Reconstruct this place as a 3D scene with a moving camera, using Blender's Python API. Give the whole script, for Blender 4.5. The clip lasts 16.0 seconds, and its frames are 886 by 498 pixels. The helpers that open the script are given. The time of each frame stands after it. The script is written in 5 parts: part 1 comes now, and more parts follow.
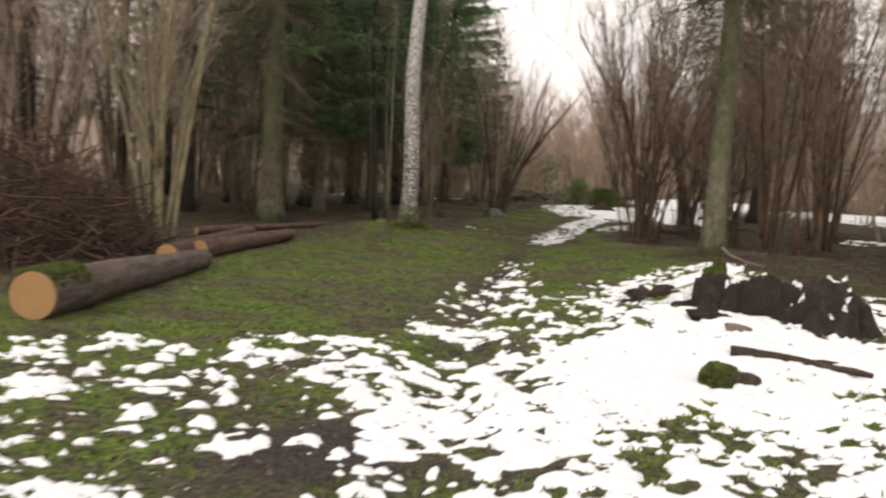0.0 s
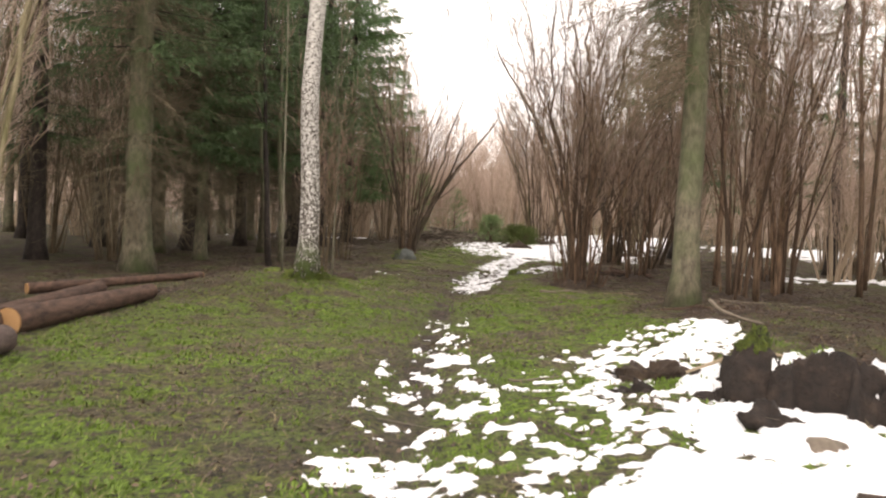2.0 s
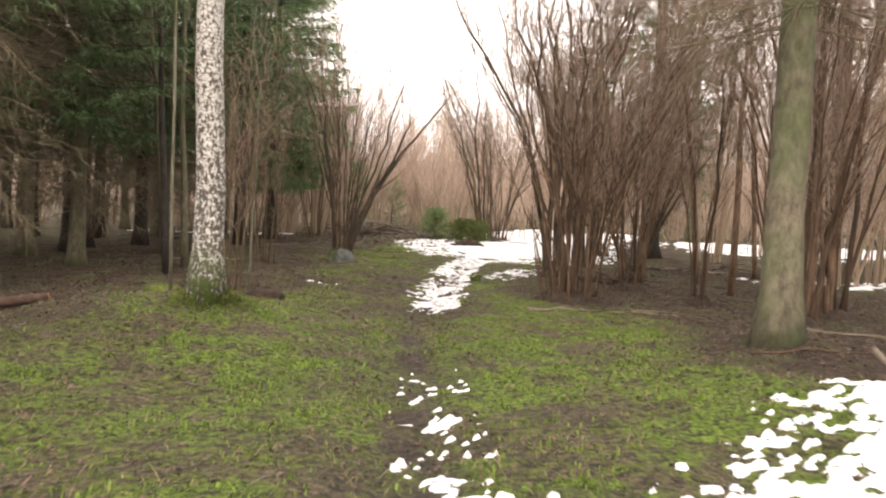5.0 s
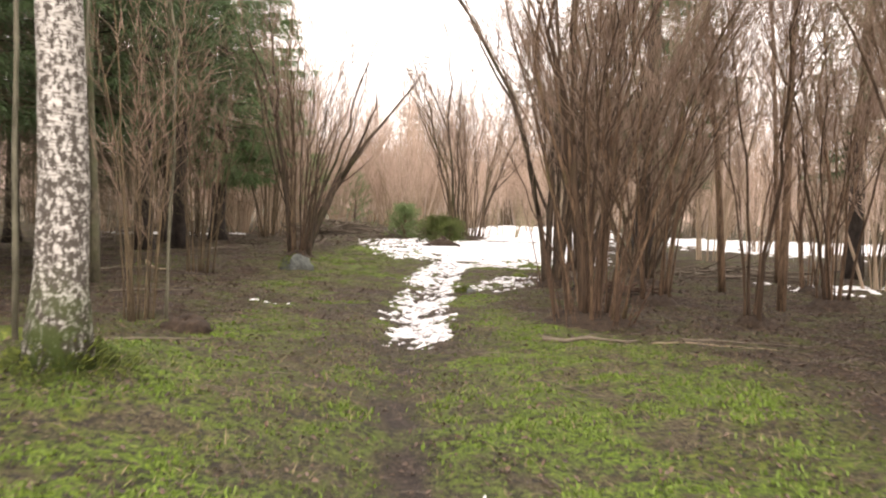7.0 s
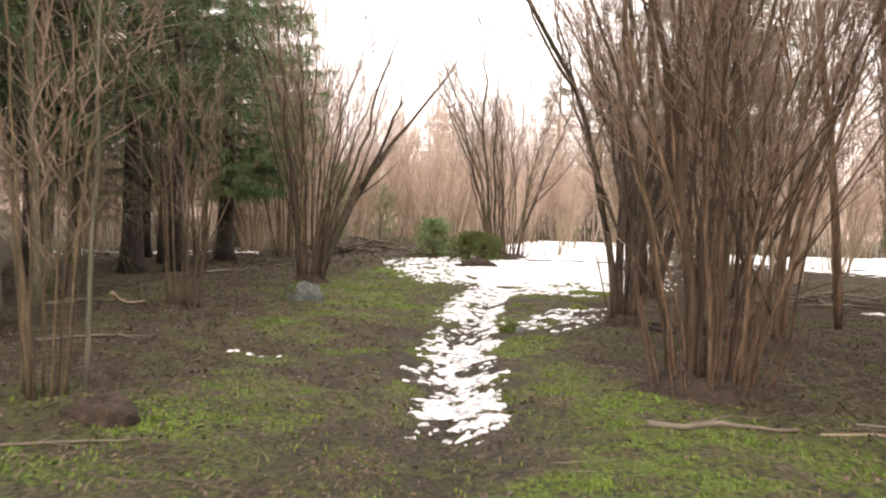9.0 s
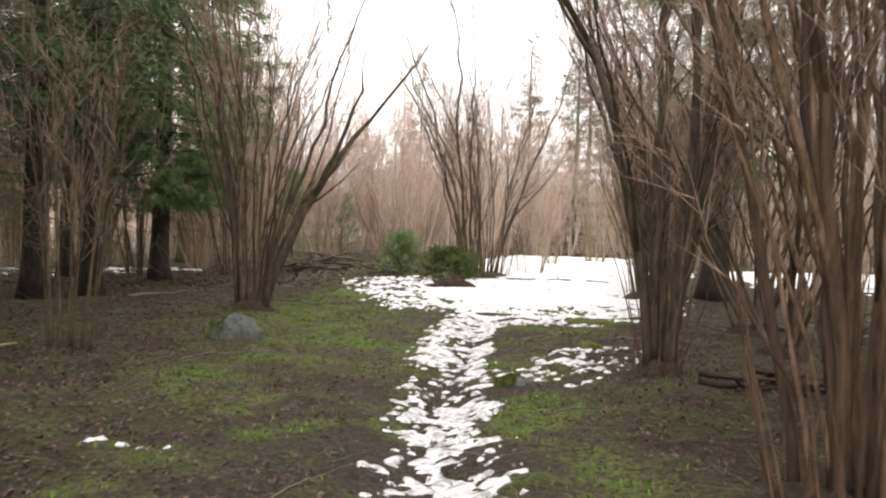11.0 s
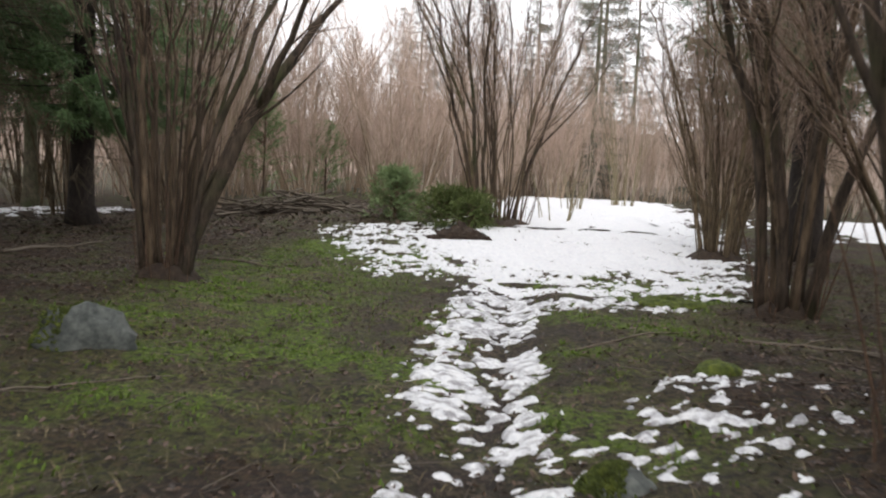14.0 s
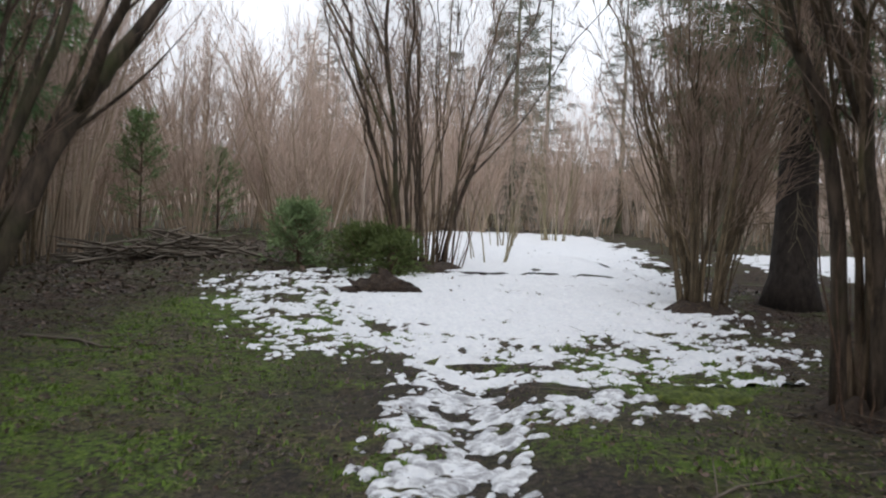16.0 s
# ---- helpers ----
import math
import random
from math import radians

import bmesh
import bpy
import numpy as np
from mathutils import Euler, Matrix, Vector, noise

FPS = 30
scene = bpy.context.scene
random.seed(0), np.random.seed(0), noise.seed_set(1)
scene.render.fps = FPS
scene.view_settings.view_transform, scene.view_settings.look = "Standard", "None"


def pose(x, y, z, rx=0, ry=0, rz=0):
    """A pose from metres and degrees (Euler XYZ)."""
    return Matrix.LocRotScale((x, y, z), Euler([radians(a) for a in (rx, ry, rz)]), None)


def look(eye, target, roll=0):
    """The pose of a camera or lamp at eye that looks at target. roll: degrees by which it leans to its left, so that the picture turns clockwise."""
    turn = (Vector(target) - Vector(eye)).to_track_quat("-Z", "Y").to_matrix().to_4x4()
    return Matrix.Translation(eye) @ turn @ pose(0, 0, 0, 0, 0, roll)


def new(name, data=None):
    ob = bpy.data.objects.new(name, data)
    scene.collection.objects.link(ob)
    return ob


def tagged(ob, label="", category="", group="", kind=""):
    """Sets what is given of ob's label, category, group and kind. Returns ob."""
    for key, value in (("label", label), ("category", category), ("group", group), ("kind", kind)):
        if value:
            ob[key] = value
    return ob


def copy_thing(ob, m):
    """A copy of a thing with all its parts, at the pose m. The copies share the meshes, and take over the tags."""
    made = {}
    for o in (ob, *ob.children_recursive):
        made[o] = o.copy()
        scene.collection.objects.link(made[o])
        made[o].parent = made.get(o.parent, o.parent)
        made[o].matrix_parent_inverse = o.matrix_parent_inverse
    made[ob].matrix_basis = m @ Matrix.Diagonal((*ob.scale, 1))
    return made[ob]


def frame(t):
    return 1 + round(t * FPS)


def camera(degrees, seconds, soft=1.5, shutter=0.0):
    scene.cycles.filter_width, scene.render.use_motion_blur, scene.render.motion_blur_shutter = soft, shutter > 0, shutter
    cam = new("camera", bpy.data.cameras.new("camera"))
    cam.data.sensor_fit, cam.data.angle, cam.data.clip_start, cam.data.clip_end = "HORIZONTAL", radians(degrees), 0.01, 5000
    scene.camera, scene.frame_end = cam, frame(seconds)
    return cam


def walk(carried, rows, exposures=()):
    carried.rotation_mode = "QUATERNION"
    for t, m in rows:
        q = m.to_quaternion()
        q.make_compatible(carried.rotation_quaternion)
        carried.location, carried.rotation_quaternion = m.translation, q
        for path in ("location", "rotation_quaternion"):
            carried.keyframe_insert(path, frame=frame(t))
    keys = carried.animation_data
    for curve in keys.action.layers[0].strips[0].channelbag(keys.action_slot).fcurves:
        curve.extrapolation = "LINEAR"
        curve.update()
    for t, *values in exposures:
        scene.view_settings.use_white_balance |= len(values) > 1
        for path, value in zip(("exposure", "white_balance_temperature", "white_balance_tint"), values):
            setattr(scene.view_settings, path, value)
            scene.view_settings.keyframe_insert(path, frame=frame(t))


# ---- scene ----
cam = camera(53.8, 16.0, 2.1, 0.5)
METRES, EYE, TILT, LEAN, TURN = 25.9, 1.5, 0.0, 0.0, 3.9
ROWS = [
    (0.0, 0.0, 0.0, 0.0, 0.3, -5.07, -3.36),
    (0.5, -0.0019, 0.0313, -0.0, -3.75, -3.94, -3.9),
    (1.0, -0.0022, 0.0624, 0.0001, -3.26, -1.17, -3.02),
    (1.5, -0.0047, 0.0937, -0.0004, -5.6, -3.12, -3.42),
    (2.0, -0.0047, 0.1234, -0.0007, -6.24, -2.33, -2.72),
    (2.5, -0.0076, 0.1514, -0.0006, -9.65, -1.99, -3.28),
    (3.0, -0.0077, 0.1794, -0.0013, -9.38, -2.31, -2.26),
    (3.5, -0.0081, 0.2071, -0.0014, -10.95, -2.96, -3.71),
    (4.0, -0.0071, 0.2339, -0.0013, -10.82, -2.41, -2.96),
    (6.5, 0.0076, 0.3943, -0.0024, -11.36, -2.9, -2.86),
    (7.0, 0.0126, 0.4264, -0.0009, -13.49, -2.8, -2.33),
    (7.5, 0.0192, 0.4581, 0.0003, -11.95, -2.63, -1.68),
    (8.0, 0.023, 0.4893, 0.0008, -12.71, -1.34, -1.88),
    (8.5, 0.0293, 0.5212, 0.0001, -11.53, -2.08, -1.93),
    (11.0, 0.0567, 0.6739, 0.0004, -13.92, -1.06, -1.97),
    (11.5, 0.0628, 0.7032, -0.0003, -14.72, -1.9, -1.73),
    (12.0, 0.0705, 0.7331, -0.0006, -13.97, -3.37, -3.39),
    (12.5, 0.0757, 0.7634, -0.0006, -16.47, -2.9, -2.33),
    (13.0, 0.0836, 0.7953, -0.0013, -13.38, -3.66, -2.2),
    (13.5, 0.09, 0.8284, -0.0021, -16.32, -4.35, -2.54),
    (14.0, 0.0979, 0.8606, -0.0022, -13.99, -5.08, -2.72),
    (14.5, 0.1031, 0.8927, -0.0025, -15.49, -5.06, -3.64),
    (15.0, 0.1111, 0.9243, -0.0022, -18.74, -5.79, -2.93),
    (15.5, 0.1157, 0.9558, -0.0016, -19.51, -2.3, -2.4),
    (16.0, 0.1241, 0.9861, -0.0013, -20.06, -2.73, -2.23),
]
EXPOSURES = [
    (0.0, -0.36, 7300, 14), (0.5, -0.4, 7300, 14), (1.0, -0.27, 7320, 14), (1.5, 0.05, 7350, 15), (3.5, 0.44, 7600, 16), (7.0, 0.72, 7550, 18), (8.5, 0.72, 7500, 18),
    (11.0, 0.36, 7000, 13), (12.5, 0.19, 6750, 12), (14.5, -0.22, 6450, 11), (16.0, -0.48, 6150, 10),
]
walk(cam, [(t, pose(0, 0, EYE, TILT, LEAN, TURN) @ pose(METRES * x, METRES * y, METRES * z, 90 + pitch, roll, yaw)) for t, x, y, z, yaw, pitch, roll in ROWS], EXPOSURES)

# ---- light ----
world = bpy.data.worlds.new("overcast")
scene.world = world
world.use_nodes = True
wn, wl = world.node_tree.nodes, world.node_tree.links
wn.clear()
w_sky = wn.new("ShaderNodeTexSky")
w_sky.sky_type, w_sky.sun_disc = "NISHITA", False
w_sky.sun_elevation, w_sky.sun_rotation = radians(41), radians(201)
w_sky.air_density, w_sky.dust_density = 1.0, 3.0
w_hsv = wn.new("ShaderNodeHueSaturation")
w_hsv.inputs["Saturation"].default_value = 0.12
w_mix = wn.new("ShaderNodeMixRGB")
w_mix.inputs["Fac"].default_value = 0.75
w_mix.inputs["Color2"].default_value = (12.5, 12.6, 13.0, 1)
w_bg = wn.new("ShaderNodeBackground")
w_bg.inputs["Strength"].default_value = 0.155
w_out = wn.new("ShaderNodeOutputWorld")
wl.new(w_sky.outputs[0], w_hsv.inputs["Color"])
wl.new(w_hsv.outputs[0], w_mix.inputs["Color1"])
wl.new(w_mix.outputs[0], w_bg.inputs["Color"])
wl.new(w_bg.outputs[0], w_out.inputs["Surface"])

sun_data = bpy.data.lights.new("sun", "SUN")
sun_data.energy, sun_data.angle, sun_data.color = 0.95, radians(40), (1.0, 0.96, 0.91)
sun_lamp = new("sun", sun_data)
sun_lamp.matrix_world = look((-7, -18, 17), (0, 0, 0))


# ---- mesh helpers ----
class Acc:
    """Collects vertices and faces of one mesh."""

    def __init__(self):
        self.v, self.q, self.t, self.n = [], [], [], 0

    def add(self, v, quads=None, tris=None):
        v = np.asarray(v, float).reshape(-1, 3)
        if quads is not None and len(quads):
            self.q.append(np.asarray(quads) + self.n)
        if tris is not None and len(tris):
            self.t.append(np.asarray(tris) + self.n)
        self.v.append(v)
        self.n += len(v)

    def mesh(self, name, material, smooth=True):
        me = bpy.data.meshes.new(name)
        faces = []
        for a in self.q + self.t:
            faces += a.tolist()
        me.from_pydata(np.concatenate(self.v).tolist() if self.v else [], [], faces)
        if smooth:
            me.polygons.foreach_set("use_smooth", np.ones(len(me.polygons), bool))
        me.materials.append(material)
        return me


def part(name, acc, material, parent=None, label="", smooth=True, kind=""):
    ob = new(name, acc if isinstance(acc, bpy.types.Mesh) else acc.mesh(name, material, smooth))
    if parent:
        ob.parent = parent
    return tagged(ob, label, kind=kind)


def thing(name, x, y, z, label, category, group="", kind="", rz=0.0, scale=1.0):
    ob = new(name)
    ob.empty_display_size = 0.2
    ob.matrix_basis = pose(x, y, z, 0, 0, rz)
    ob.scale = (scale,) * 3
    return tagged(ob, label, category, group, kind)


def norm(a):
    a = np.asarray(a, float)
    return a / np.maximum(np.linalg.norm(a, axis=-1, keepdims=True), 1e-9)


def tube(acc, pts, rad, sides=6, cap=True, lump=0.0, rng=None):
    """A tapered tube through pts."""
    pts, rad = np.asarray(pts, float), np.asarray(rad, float)
    tan = norm(np.gradient(pts, axis=0))
    ref = np.array([0.31, 0.92, 0.24]) if abs(tan[0][2]) > 0.6 else np.array([0.1, 0.05, 1.0])
    u = norm(np.cross(tan, ref))
    w = np.cross(tan, u)
    a = np.linspace(0, 2 * np.pi, sides, endpoint=False)
    r = rad[:, None] * np.ones(sides)
    if lump and rng is not None:
        r = r * (1 + lump * rng.standard_normal(r.shape))
    v = pts[:, None] + r[..., None] * (np.cos(a)[None, :, None] * u[:, None] + np.sin(a)[None, :, None] * w[:, None])
    n, s = len(pts), sides
    i = np.arange(n - 1)[:, None] * s
    j = np.arange(s)
    q = np.stack([i + j, i + (j + 1) % s, i + s + (j + 1) % s, i + s + j], -1).reshape(-1, 4)
    v = v.reshape(-1, 3)
    tris = None
    if cap:
        v = np.concatenate([v, pts[:1], pts[-1:]])
        c0, c1 = n * s, n * s + 1
        k = (n - 1) * s
        tris = np.concatenate([np.stack([(j + 1) % s, j, 0 * j + c0], -1), np.stack([k + j, k + (j + 1) % s, 0 * j + c1], -1)])
    acc.add(v, q, tris)


def twigs(acc, p, d, length, rad, bend, segs=2, sides=3, tip=0.3):
    """Many thin tapered twigs at once: start, heading, length, radius and sideways bend."""
    p, d, bend = (np.asarray(k, float).reshape(-1, 3) for k in (p, d, bend))
    n = len(p)
    if not n:
        return
    d = norm(d)
    length, rad = np.broadcast_to(length, n), np.broadcast_to(rad, n)
    s = np.linspace(0, 1, segs + 1)
    c = p[:, None] + d[:, None] * (length[:, None] * s)[..., None] + bend[:, None] * (s ** 2)[None, :, None]
    ref = np.where(np.abs(d[:, 2:3]) > 0.8, [[1.0, 0.2, 0]], [[0.1, 0.2, 1.0]])
    u = norm(np.cross(d, ref))
    w = np.cross(d, u)
    a = np.linspace(0, 2 * np.pi, sides, endpoint=False)
    r = rad[:, None] * (1 - (1 - tip) * s)
    ring = np.cos(a)[None, :, None] * u[:, None] + np.sin(a)[None, :, None] * w[:, None]
    v = c[:, :, None] + r[:, :, None, None] * ring[:, None]
    base = (np.arange(n) * (segs + 1) * sides)[:, None, None]
    i = (np.arange(segs) * sides)[None, :, None]
    j = np.arange(sides)[None, None, :]
    k = (j + 1) % sides
    q = np.stack([base + i + j, base + i + k, base + i + sides + k, base + i + sides + j], -1).reshape(-1, 4)
    acc.add(v.reshape(-1, 3), q)


TABLE = np.random.default_rng(7).random((256, 256))


def vnoise(x, y, seed=0):
    x, y = np.asarray(x, float) + seed * 17.31, np.asarray(y, float) + seed * 5.77
    ix, iy = np.floor(x).astype(int), np.floor(y).astype(int)
    fx, fy = x - ix, y - iy
    fx, fy = fx * fx * (3 - 2 * fx), fy * fy * (3 - 2 * fy)
    g = lambda a, b: TABLE[a % 256, b % 256]
    return (g(ix, iy) * (1 - fx) + g(ix + 1, iy) * fx) * (1 - fy) + (g(ix, iy + 1) * (1 - fx) + g(ix + 1, iy + 1) * fx) * fy


def fbm(x, y, scale, octaves=3, seed=0):
    total, amp, out = 0, 1.0, 0
    for o in range(octaves):
        out = out + amp * vnoise(np.asarray(x) / scale, np.asarray(y) / scale, seed + o)
        total += amp
        amp, scale = amp * 0.55, scale * 0.5
    return out / total


def smooth(a, b, x):
    t = np.clip((np.asarray(x, float) - a) / (b - a), 0, 1)
    return t * t * (3 - 2 * t)


def bump(x, y, cx, cy, rx, ry):
    return np.exp(-(((x - cx) / rx) ** 2 + ((y - cy) / ry) ** 2))


PATH_Y = [-10, 0, 8, 10, 13, 15, 18, 20, 22, 24, 26, 28, 31, 34, 38, 46, 60]
PATH_X = [-0.5, -0.4, -0.3, -0.25, 0.0, 0.1, 0.45, 0.7, 1.0, 1.35, 1.9, 2.45, 3.3, 4.3, 5.9, 9.3, 15.0]


def path_x(y):
    return np.interp(y, PATH_Y, PATH_X)


def ground_z(x, y):
    """Height of the ground."""
    x, y = np.asarray(x, float), np.asarray(y, float)
    z = 0.06 + 0.0 * x
    z = z + 0.38 * bump(x, y, -2.2, 17.0, 1.7, 1.9)
    z = z + 0.36 * bump(x, y, 4.2, 14.6, 2.4, 3.2)
    z = z + 0.16 * bump(x, y, 1.6, 9.2, 1.3, 1.2)
    z = z + 0.10 * bump(x, y, -0.6, 31.5, 1.6, 3.0)
    z = z + 0.10 * bump(x, y, 4.4, 28.0, 2.0, 3.0)
    z = z + 0.42 * smooth(33, 46, y) * smooth(-4, 3, x)
    z = z - 0.09 * np.exp(-(((x - path_x(y)) / 0.34) ** 2)) * (y < 33) - 0.14 * bump(x, y, 1.3, 25, 2.0, 6.0)
    near = np.exp(-((np.hypot(x, y - 18) / 45) ** 2))
    z = z + (0.10 * (fbm(x, y, 1.7, 2, 3) - 0.5) + 0.075 * (fbm(x, y, 0.36, 2, 9) - 0.5)) * (0.3 + 0.7 * near)
    return z + 0.9 * (fbm(x, y, 60, 2, 5) - 0.5) * smooth(40, 90, np.hypot(x, y - 15))


def gz(x, y):
    return float(ground_z(x, y))


def capsule(x, y, x0, y0, x1, y1, width, dens, soft=0.6):
    dx, dy = x1 - x0, y1 - y0
    t = np.clip(((x - x0) * dx + (y - y0) * dy) / (dx * dx + dy * dy + 1e-9), 0, 1)
    d = np.hypot(x - x0 - t * dx, y - y0 - t * dy)
    return dens * (1 - smooth(width * (1 - soft * 0.5), width * (1 + soft), d))


SNOW = [
    (1.3, 6.6, 2.7, 7.9, 1.0, 1.05), (1.75, 8.7, 2.4, 9.0, 0.4, 0.95), (2.0, 1.0, 2.2, 6.0, 1.5, 0.64), (-2.9, 3.2, -1.6, 5.4, 0.95, 0.32), (-2.2, 2.4, -1.2, 2.9, 0.4, 0.3), (-1.0, 5.9, -0.2, 6.1, 0.4, 0.45), (0.15, 1.5, 0.45, 6.6, 0.55, 0.74), (-0.42, 3.4, -0.35, 6.6, 0.3, 0.62),
    (-2.9, 5.8, -0.9, 6.6, 0.55, 0.42), (0.8, 8.4, 1.5, 9.2, 0.5, 0.5), (1.75, 11.5, 3.0, 12.9, 0.5, 0.6), (3.2, 4.5, 5.0, 8.0, 1.3, 0.68), (-0.3, 8.0, 0.0, 11.5, 0.4, 0.24),
    (4.3, 9.8, 5.4, 10.6, 0.8, 0.58), (0, -9, 0, -2.5, 3.0, 0.7),
    (0.95, 20.6, 1.25, 22.8, 0.3, 0.47), (1.25, 22.8, 2.38, 28.6, 0.38, 0.58), (2.38, 28.4, 3.1, 31.0, 0.38, 0.61), (3.2, 31.0, 4.0, 33.5, 0.44, 0.66),
    (4.2, 34.0, 5.8, 38.0, 0.9, 0.7), (2.95, 34.2, 2.6, 39.4, 0.75, 0.47), (5.8, 37.0, 13.5, 57.0, 2.4, 1.15),
    (4.3, 32.8, 7.0, 33.7, 0.8, 0.46), (7.0, 34.2, 7.8, 38.0, 0.7, 0.46), (2.9, 26.4, 4.1, 27.4, 0.5, 0.17), (3.9, 31.2, 6.2, 31.9, 0.4, 0.5),
    (-0.95, 23.65, -0.5, 23.6, 0.08, 0.58),
    (0.05, 11.5, 0.3, 16.0, 0.22, 0.19), (1.0, 10.4, 1.6, 11.2, 0.4, 0.36),
    (10.2, 27.6, 13.5, 27.6, 1.0, 0.5), (17, 42, 28, 44, 3.0, 0.85), (-7.0, 43, -3.5, 45, 1.2, 0.36),
]


def snow_mask(x, y):
    """Above zero where snow lies."""
    d = 0.0 * x
    for c in SNOW:
        d = np.maximum(d, capsule(x, y, *c))
    u, v = 0.87 * x + 0.5 * y, 0.87 * y - 0.5 * x
    n = 0.24 * fbm(x, y, 0.5, 2, 21) + 0.28 * fbm(u, v, 0.2, 2, 33) + 0.48 * fbm(v, u * 0.7, 0.066, 2, 35)
    return np.where(d > 0.02, d - 0.57 + 3.8 * (n - 0.5), -1.0)


# ---- materials ----
def nodes_of(name):
    m = bpy.data.materials.new(name)
    m.use_nodes = True
    nt = m.node_tree
    return m, nt, nt.nodes["Principled BSDF"]


def noise_node(nt, scale, detail=4.0, rough=0.6, coord="Object", stretch=None):
    tc = nt.nodes.new("ShaderNodeTexCoord")
    n = nt.nodes.new("ShaderNodeTexNoise")
    n.inputs["Scale"].default_value, n.inputs["Detail"].default_value, n.inputs["Roughness"].default_value = scale, detail, rough
    if stretch:
        mp = nt.nodes.new("ShaderNodeMapping")
        mp.inputs["Scale"].default_value = stretch
        nt.links.new(tc.outputs[coord], mp.inputs["Vector"])
        nt.links.new(mp.outputs[0], n.inputs["Vector"])
    else:
        nt.links.new(tc.outputs[coord], n.inputs["Vector"])
    return n.outputs["Fac"]


def ramp(nt, fac, stops):
    r = nt.nodes.new("ShaderNodeValToRGB")
    els = r.color_ramp.elements
    while len(els) < len(stops):
        els.new(0.5)
    for e, (p, c) in zip(els, stops):
        e.position, e.color = p, (*c, 1) if len(c) == 3 else c
    nt.links.new(fac, r.inputs["Fac"])
    return r.outputs["Color"]


def mix(nt, fac, a, b, blend="MIX"):
    m = nt.nodes.new("ShaderNodeMixRGB")
    m.blend_type = blend
    for sock, val in ((m.inputs["Fac"], fac), (m.inputs["Color1"], a), (m.inputs["Color2"], b)):
        if isinstance(val, bpy.types.NodeSocket):
            nt.links.new(val, sock)
        elif isinstance(val, (int, float)):
            sock.default_value = val
        else:
            sock.default_value = (*val, 1)
    return m.outputs[0]


def relief(nt, bsdf, height, strength=0.5, distance=0.02):
    b = nt.nodes.new("ShaderNodeBump")
    b.inputs["Strength"].default_value, b.inputs["Distance"].default_value = strength, distance
    nt.links.new(height, b.inputs["Height"])
    nt.links.new(b.outputs[0], bsdf.inputs["Normal"])


def step(lo, hi):
    return [(lo, (0, 0, 0)), (hi, (1, 1, 1))]


def bark(name, dark, light, moss=None, moss_amount=0.5, scale=9.0, stretch=(1, 1, 0.22), tint=0.0):
    m, nt, b = nodes_of(name)
    n1 = noise_node(nt, scale, 6, 0.7, stretch=stretch)
    n2 = noise_node(nt, 1.1, 3)
    col = ramp(nt, n1, [(0.34, dark), (0.66, light)])
    if moss:
        fac = ramp(nt, n2, step(0.62 - 0.3 * moss_amount, 0.78 - 0.2 * moss_amount))
        col = mix(nt, fac, col, mix(nt, n1, tuple(0.5 * c for c in moss), moss))
    if tint:
        info = nt.nodes.new("ShaderNodeObjectInfo")
        col = mix(nt, ramp(nt, info.outputs["Random"], [(0.35, (0, 0, 0)), (0.75, (tint,) * 3)]), col, dark)
    nt.links.new(col, b.inputs["Base Color"])
    b.inputs["Roughness"].default_value = 0.9
    relief(nt, b, n1, 0.9, 0.03)
    return m


def birch_bark():
    m, nt, b = nodes_of("birch_bark")
    big = noise_node(nt, 33.0, 6, 0.68, stretch=(1, 1, 0.6))
    lent = noise_node(nt, 14, 3, 0.6, stretch=(1, 1, 5))
    col = ramp(nt, lent, [(0.37, (0.2, 0.18, 0.16)), (0.48, (0.52, 0.5, 0.47)), (0.7, (0.68, 0.66, 0.63))])
    # black fissures, most of them low on the trunk
    tc = nt.nodes.new("ShaderNodeTexCoord")
    sep = nt.nodes.new("ShaderNodeSeparateXYZ")
    nt.links.new(tc.outputs["Object"], sep.inputs[0])
    mp = nt.nodes.new("ShaderNodeMapRange")
    mp.inputs["From Min"].default_value, mp.inputs["From Max"].default_value = 0.0, 5.0
    mp.inputs["To Min"].default_value, mp.inputs["To Max"].default_value = 0.05, -0.10
    nt.links.new(sep.outputs["Z"], mp.inputs["Value"])
    add = nt.nodes.new("ShaderNodeMath")
    nt.links.new(big, add.inputs[0])
    nt.links.new(mp.outputs[0], add.inputs[1])
    col = mix(nt, ramp(nt, add.outputs[0], step(0.475, 0.53)), col, (0.075, 0.064, 0.053))
    mz = nt.nodes.new("ShaderNodeMapRange")
    mz.inputs["From Min"].default_value, mz.inputs["From Max"].default_value = 0.75, 0.1
    nt.links.new(sep.outputs["Z"], mz.inputs["Value"])
    mm = nt.nodes.new("ShaderNodeMath")
    mm.operation = "MULTIPLY"
    nt.links.new(mz.outputs[0], mm.inputs[0])
    nt.links.new(ramp(nt, noise_node(nt, 7, 3), step(0.4, 0.55)), mm.inputs[1])
    col = mix(nt, mm.outputs[0], col, (0.07, 0.11, 0.02))
    nt.links.new(col, b.inputs["Base Color"])
    b.inputs["Roughness"].default_value = 0.75
    relief(nt, b, big, 0.5, 0.02)
    return m


